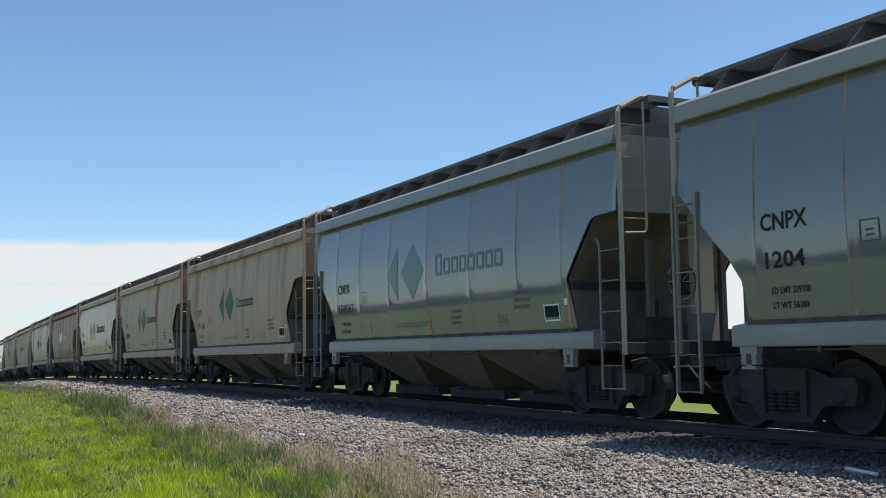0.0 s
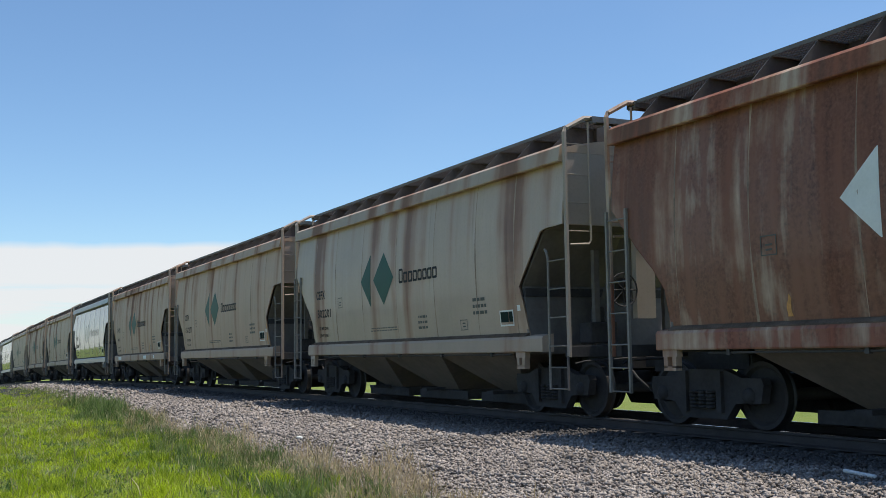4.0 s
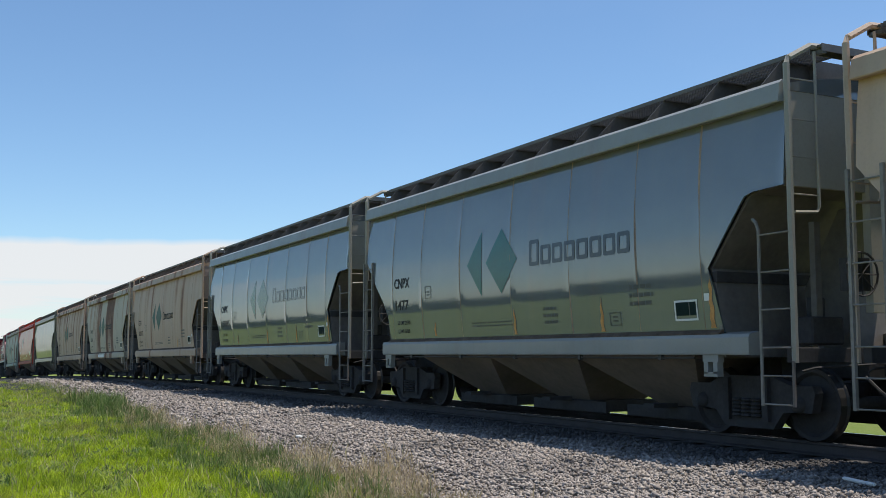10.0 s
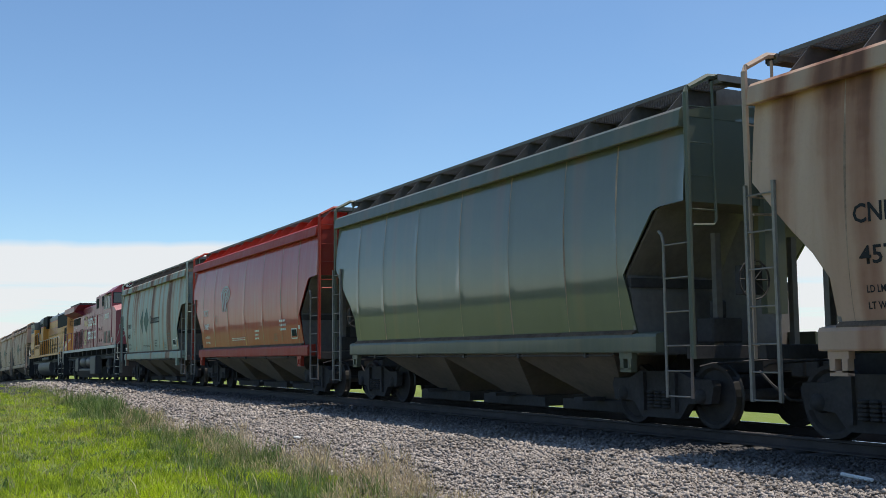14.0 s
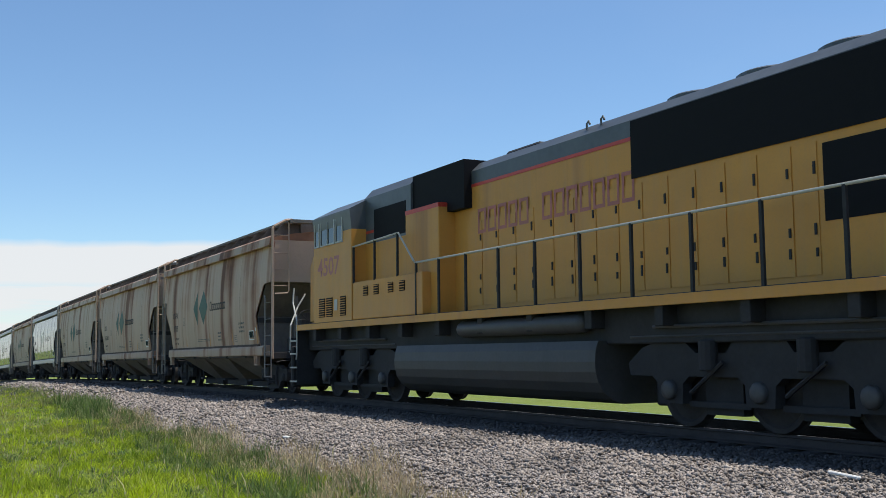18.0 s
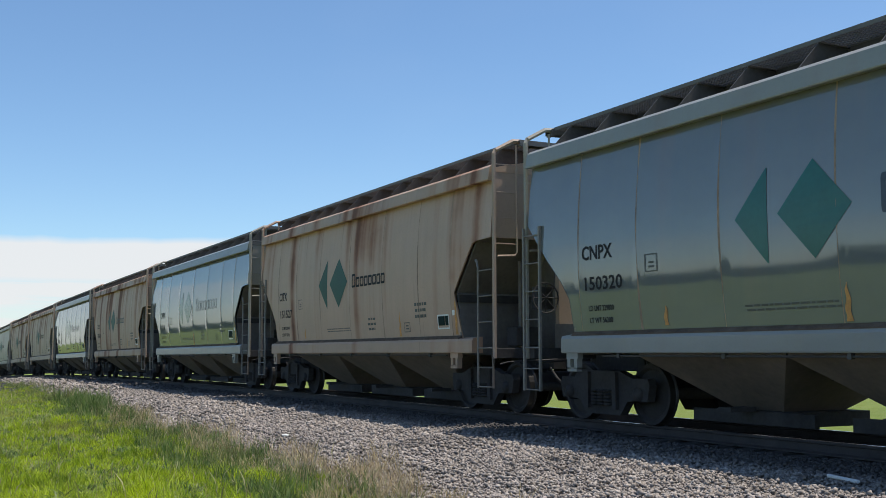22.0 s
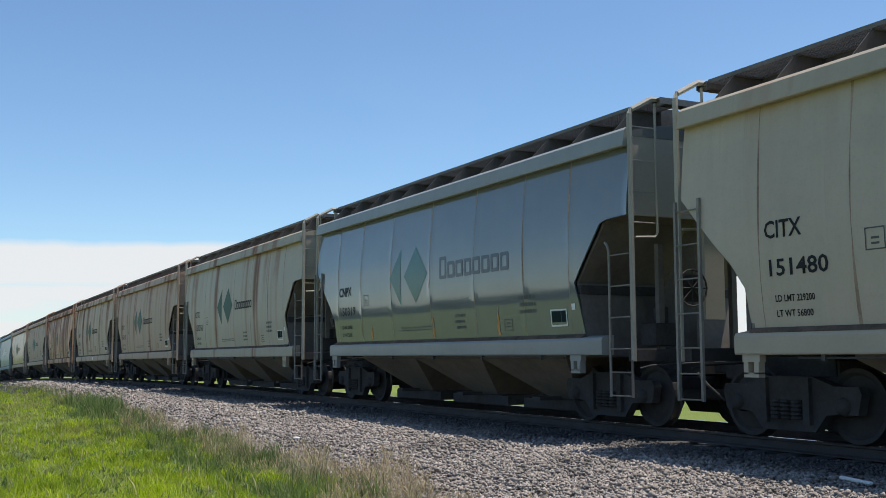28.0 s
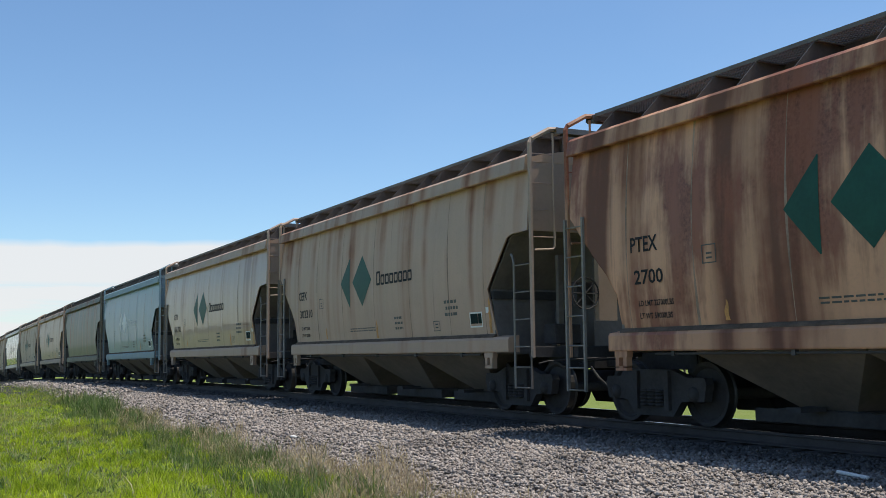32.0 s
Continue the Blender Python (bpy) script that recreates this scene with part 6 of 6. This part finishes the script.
def yellow_loco():
    loco = thing("diesel_locomotive", "yellow and grey diesel locomotive with red lettering on the track", "locomotive", "locomotives of the train")
    chassis(loco, -9.65, 9.72, M_YELLOW)
    bm = bmesh.new()
    prism(bm, [(-0.93, 1.86), (-0.93, 4.30), (0.93, 4.30), (0.93, 1.86)], -5.95, 9.06, "x")
    part("long_hood", bm, M_YELLOW, loco)
    bm = bmesh.new()
    prism(bm, [(-0.935, 4.36), (-0.935, 4.62), (-0.74, 4.80), (0.74, 4.80), (0.935, 4.62), (0.935, 4.36)], -1.40, 9.06, "x")
    part("hood_roof", bm, M_GREY, loco)
    bm = bmesh.new()
    prism(bm, [(-0.94, 4.30), (-0.94, 4.36), (0.94, 4.36), (0.94, 4.30)], -1.4, 9.065, "x")
    part("red_band", bm, M_STRIPE, loco)
    bm = bmesh.new()
    prism(bm, [(-1.15, 3.2), (-1.15, 4.70), (-0.95, 4.92), (0.95, 4.92), (1.15, 4.70), (1.15, 3.2)], -5.95, -3.44, "x")
    part("electrical_cabinet", bm, M_GREY, loco)
    for s in (-1, 1):
        block("cabinet_side", loco, M_YELLOW, -5.95, -3.42, min(s * 0.9, s * 1.165), max(s * 0.9, s * 1.165), 2.7, 3.62, 0.01)
        block("cabinet_band", loco, M_STRIPE, -5.95, -5.40, min(s * 1.1, s * 1.156), max(s * 1.1, s * 1.156), 3.86, 3.92, 0)
    bm = bmesh.new()
    prism(bm, [(-1.1, 3.9), (-1.1, 4.86), (1.1, 4.86), (1.1, 3.9)], -3.44, -1.13, "x")
    part("filter_box", bm, M_BLACK, loco)
    for s in (-1, 1):
        lo, hi = sorted((s * 0.9, s * 1.30))
        block("blower_duct", loco, M_YELLOW, -3.40, -1.85, lo, hi, 1.86, 4.08, 0.015)
        block("blower_band", loco, M_STRIPE, -3.40, -1.85, min(s * 0.9, s * 1.303), max(s * 0.9, s * 1.303), 4.0, 4.09, 0.0)
        block("cab_side_box", loco, M_YELLOW, -5.85, -2.22, min(s * 0.9, s * 1.5), max(s * 0.9, s * 1.5), 1.86, 2.72, 0.015)
        for x in (-5.2, -4.62, -3.86, -3.28):
            grille("box_louvre", loco, x, x + 0.26, 2.38, 2.60, 1.5, s, 0.055, None, M_YELLOW)
        panel("cabinet_window", loco, M_BLACK, -5.37, -3.69, 3.68, 4.38, 1.15, s)
        panel("radiator_screen", loco, M_BLACK, 3.95, 8.90, 3.70, 4.60, 0.941, s)
        panel("fan_screen", loco, M_BLACK, 7.70, 8.72, 2.62, 3.58, 0.93, s)
        doors(loco, M_YELLOW, [-1.35, -0.72, -0.10, 0.52, 1.14, 1.76, 2.38, 3.0, 3.6, 4.2, 4.8, 5.4, 6.0, 6.6, 7.2, 7.62], 1.98, 3.62, 0.93, s)
        # cab side
        for a, b in ((-8.22, -7.94), (-7.80, -7.36), (-7.32, -6.92), (-6.80, -6.42)):
            panel("side_window", loco, M_GLASS, a, b, 3.76, 4.36, 1.52, s, 0.01, M_HANDRAIL)
        grille("nose_louvre", loco, -7.95, -7.55, 1.98, 2.44, 1.52, s, 0.055, None, M_YELLOW)
        grille("nose_louvre", loco, -7.45, -7.05, 1.98, 2.44, 1.52, s, 0.055, None, M_YELLOW)
        grille("nose_louvre", loco, -6.55, -6.2, 1.98, 2.44, 1.52, s, 0.055, None, M_YELLOW)
        panel("notice_plate", loco, M_HANDRAIL, -6.92, -6.74, 2.12, 2.38, 1.52, s)
    bm = bmesh.new()
    prism(bm, [(-1.52, 1.86), (-1.52, 3.98), (1.52, 3.98), (1.52, 1.86)], -8.34, -5.86, "x")
    part("cab", bm, M_YELLOW, loco)
    bm = bmesh.new()
    prism(bm, [(-1.515, 3.98), (-1.56, 4.42), (-1.56, 4.46), (-0.9, 4.80), (0.9, 4.80), (1.56, 4.46), (1.56, 4.42), (1.515, 3.98)], -8.32, -5.87, "x")
    part("cab_roof", bm, M_GREY, loco)
    bm = bmesh.new()
    for v in box(bm, -9.62, -8.32, -1.50, 1.50, 1.86, 3.72):
        if v.co.x < -9:
            v.co.y *= 0.76
            if v.co.z > 3:
                v.co.z = 3.42
    bevel(bm, 0.06, 2)
    part("nose", bm, M_YELLOW, loco)
    part("road_number", side_text("4507", -8.05, 2.98, 0.46, 1.45, 1.52), M_LETTER_PINK, loco)
    plain_letters("name_block", loco, M_LETTER_PINK, -0.9, 4.05, 3.36, 3.84, 13, 0.945, (5,), (), 0.13)
    for x in (4.6, 6.1, 7.6):
        bm = bmesh.new()
        lathe(bm, [(0.55, 0.0), (0.58, 0.04), (0.58, 0.12), (0.52, 0.15), (0.02, 0.14)], 24, "z", (x, 0, 4.79))
        part("radiator_fan", bm, M_GREY, loco)
    block("exhaust_outlet", loco, M_FRAME, -0.7, 0.5, -0.4, 0.4, 4.78, 4.98, 0.04)
    for x in (-3.3, -1.3, 2.6, 3.0):
        bm = bmesh.new()
        tube(bm, [(x, -0.8, 4.74), (x, -0.8, 4.85), (x + 0.05, -0.8, 4.88), (x + 0.09, -0.8, 4.82)], 0.02, 6)
        part("lifting_eye", bm, M_GREY, loco)
    for a, b in ((-8.2, -7.4), (-7.2, -6.4)):
        block("roof_fitting", loco, M_FRAME, a, b, -0.6, 0.5, 4.76, 4.86, 0.02)
    # rear end
    for y in (-0.1, 0.1):
        bm = bmesh.new()
        lathe(bm, [(0.02, 0.03), (0.075, 0.03), (0.09, 0.0), (0.09, -0.04)], 14, "x", (9.11, y + 0.16, 4.22))
        part("headlight", bm, M_LAMP, loco)
    block("headlight_box", loco, M_BLACK, 9.05, 9.10, -0.08, 0.40, 4.09, 4.35, 0.04)
    for y in (-0.66, 0.76):
        bm = bmesh.new()
        tube(bm, [(9.07, y + 0.11 * math.cos(a), 4.22 + 0.11 * math.sin(a)) for a in (2 * math.pi * k / 16 for k in range(17))], 0.012, 5)
        part("blanking_ring", bm, M_BLACK, loco)
    for y0, y1, z0, z1 in ((-0.76, -0.06, 3.70, 3.97), (0.26, 0.88, 3.70, 3.97)):
        bm = bmesh.new()
        for a, b, c, d in ((y0, y1, z0, z0 + 0.025), (y0, y1, z1 - 0.025, z1), (y0, y0 + 0.025, z0, z1), (y1 - 0.025, y1, z0, z1)):
            box(bm, 9.055, 9.08, a, b, c, d)
        part("number_frame", bm, M_BLACK, loco)
    bm = bmesh.new()
    tube(bm, [(8.95, -0.6, 4.78), (8.95, -0.6, 4.92), (8.95, 0.6, 4.92), (8.95, 0.6, 4.78)], 0.018, 6)
    part("roof_grab", bm, M_GREY, loco)
    rail_run("side_handrail", loco, M_HANDRAIL, [(-2.55, 2.92), (9.05, 2.92), (9.30, 2.82), (9.32, 1.0)], [-2.5, -1.5, -0.4, 0.8, 2.0, 3.3, 4.6, 5.9, 7.2, 8.5], 1.84)
    rail_run("cab_handrail", loco, M_HANDRAIL, [(-5.85, 3.55), (-3.35, 3.62), (-2.6, 2.95)], [-5.8, -4.6, -3.4], 2.70)
    bm = bmesh.new()
    prism(bm, [(-1.36, 1.24), (-1.41, 1.1), (-1.43, 0.92), (-1.42, 0.76), (-1.37, 0.60), (-1.27, 0.45), (-1.12, 0.34), (-0.9, 0.27), (0.9, 0.27), (1.12, 0.34), (1.27, 0.45), (1.37, 0.60), (1.42, 0.76), (1.43, 0.92), (1.41, 1.1), (1.36, 1.24)], -3.72, 3.55, "x")
    part("fuel_tank", bm, M_TANK, loco)
    for s in (-1, 1):
        bm = bmesh.new()
        lathe(bm, [(0.02, 0.0), (0.13, 0.03), (0.16, 0.12), (0.16, 4.0), (0.13, 4.1), (0.02, 4.13)], 14, "x", (-0.9, s * 1.32, 1.52))
        part("air_reservoir", bm, M_TANK, loco, "", True)
    for c in (-6.7, 6.7):
        bogie(loco, c, 1.75)
    return loco


TRAIN.append((red_loco(), 298.31, 0.0))
TRAIN.append((yellow_loco(), 320.24, 0.0))


# ---- ties, litter and stray things beside the track ----
def ties():
    track = tagged(new("track"), "dark wooden ties bedded in the ballast", "track", "", "structure")
    bm = bmesh.new()
    box(bm, -0.115, 0.115, -1.30, 1.30, -0.18, 0.0)
    bevel(bm, 0.012)
    first = part("tie", bm, M_TIE, track)
    rnd = random.Random(3)
    for k in range(280):
        x = -105 + 0.53 * k
        m = pose(x + rnd.uniform(-0.02, 0.02), YC + rnd.uniform(-0.03, 0.03), track_z(x) - 0.172 + rnd.uniform(-0.006, 0.004), 0, 0, rnd.uniform(-0.8, 0.8))
        if k == 0:
            first.matrix_basis = m
        else:
            again(first, m)


ties()


def litter():
    M_CARD = plain("pale_litter", (0.70, 0.69, 0.66), 0.6, 0.0, 0.1, 6.0)
    for x, y, l, w, a in ((-7.55, 8.30, 0.34, 0.05, 12), (-17.4, 6.0, 0.10, 0.09, 40)):
        bm = bmesh.new()
        box(bm, -l / 2, l / 2, -w / 2, w / 2, 0, 0.035)
        bevel(bm, 0.01)
        me = bpy.data.meshes.new("scrap")
        bm.to_mesh(me)
        bm.free()
        me.materials.append(M_CARD)
        ob = tagged(new("scrap" if l > 0.2 else "pale_stone", me), "white scrap lying on the crushed stones" if l > 0.2 else "pale stone lying at the edge of the grass", "litter" if l > 0.2 else "stone")
        ob.matrix_basis = pose(x, y, bed_z(x, y) + 0.045, 0, 6, a)


litter()

# ---- motion ----
def travelled(t):
    return 17.5823525 * t - 0.00530118 * t * t - 11.418126


def motions():
    for car, off, half in TRAIN:
        rows = []
        for k in range(17):
            t = 2.0 * k
            x = travelled(t) - off + half
            a, b = track_z(x - 5.2), track_z(x + 5.2)
            rows.append((t, pose(x, YC, (a + b) / 2, 0, -math.degrees(math.atan2(b - a, 10.4)), 0)))
        walk(car, rows)


motions()
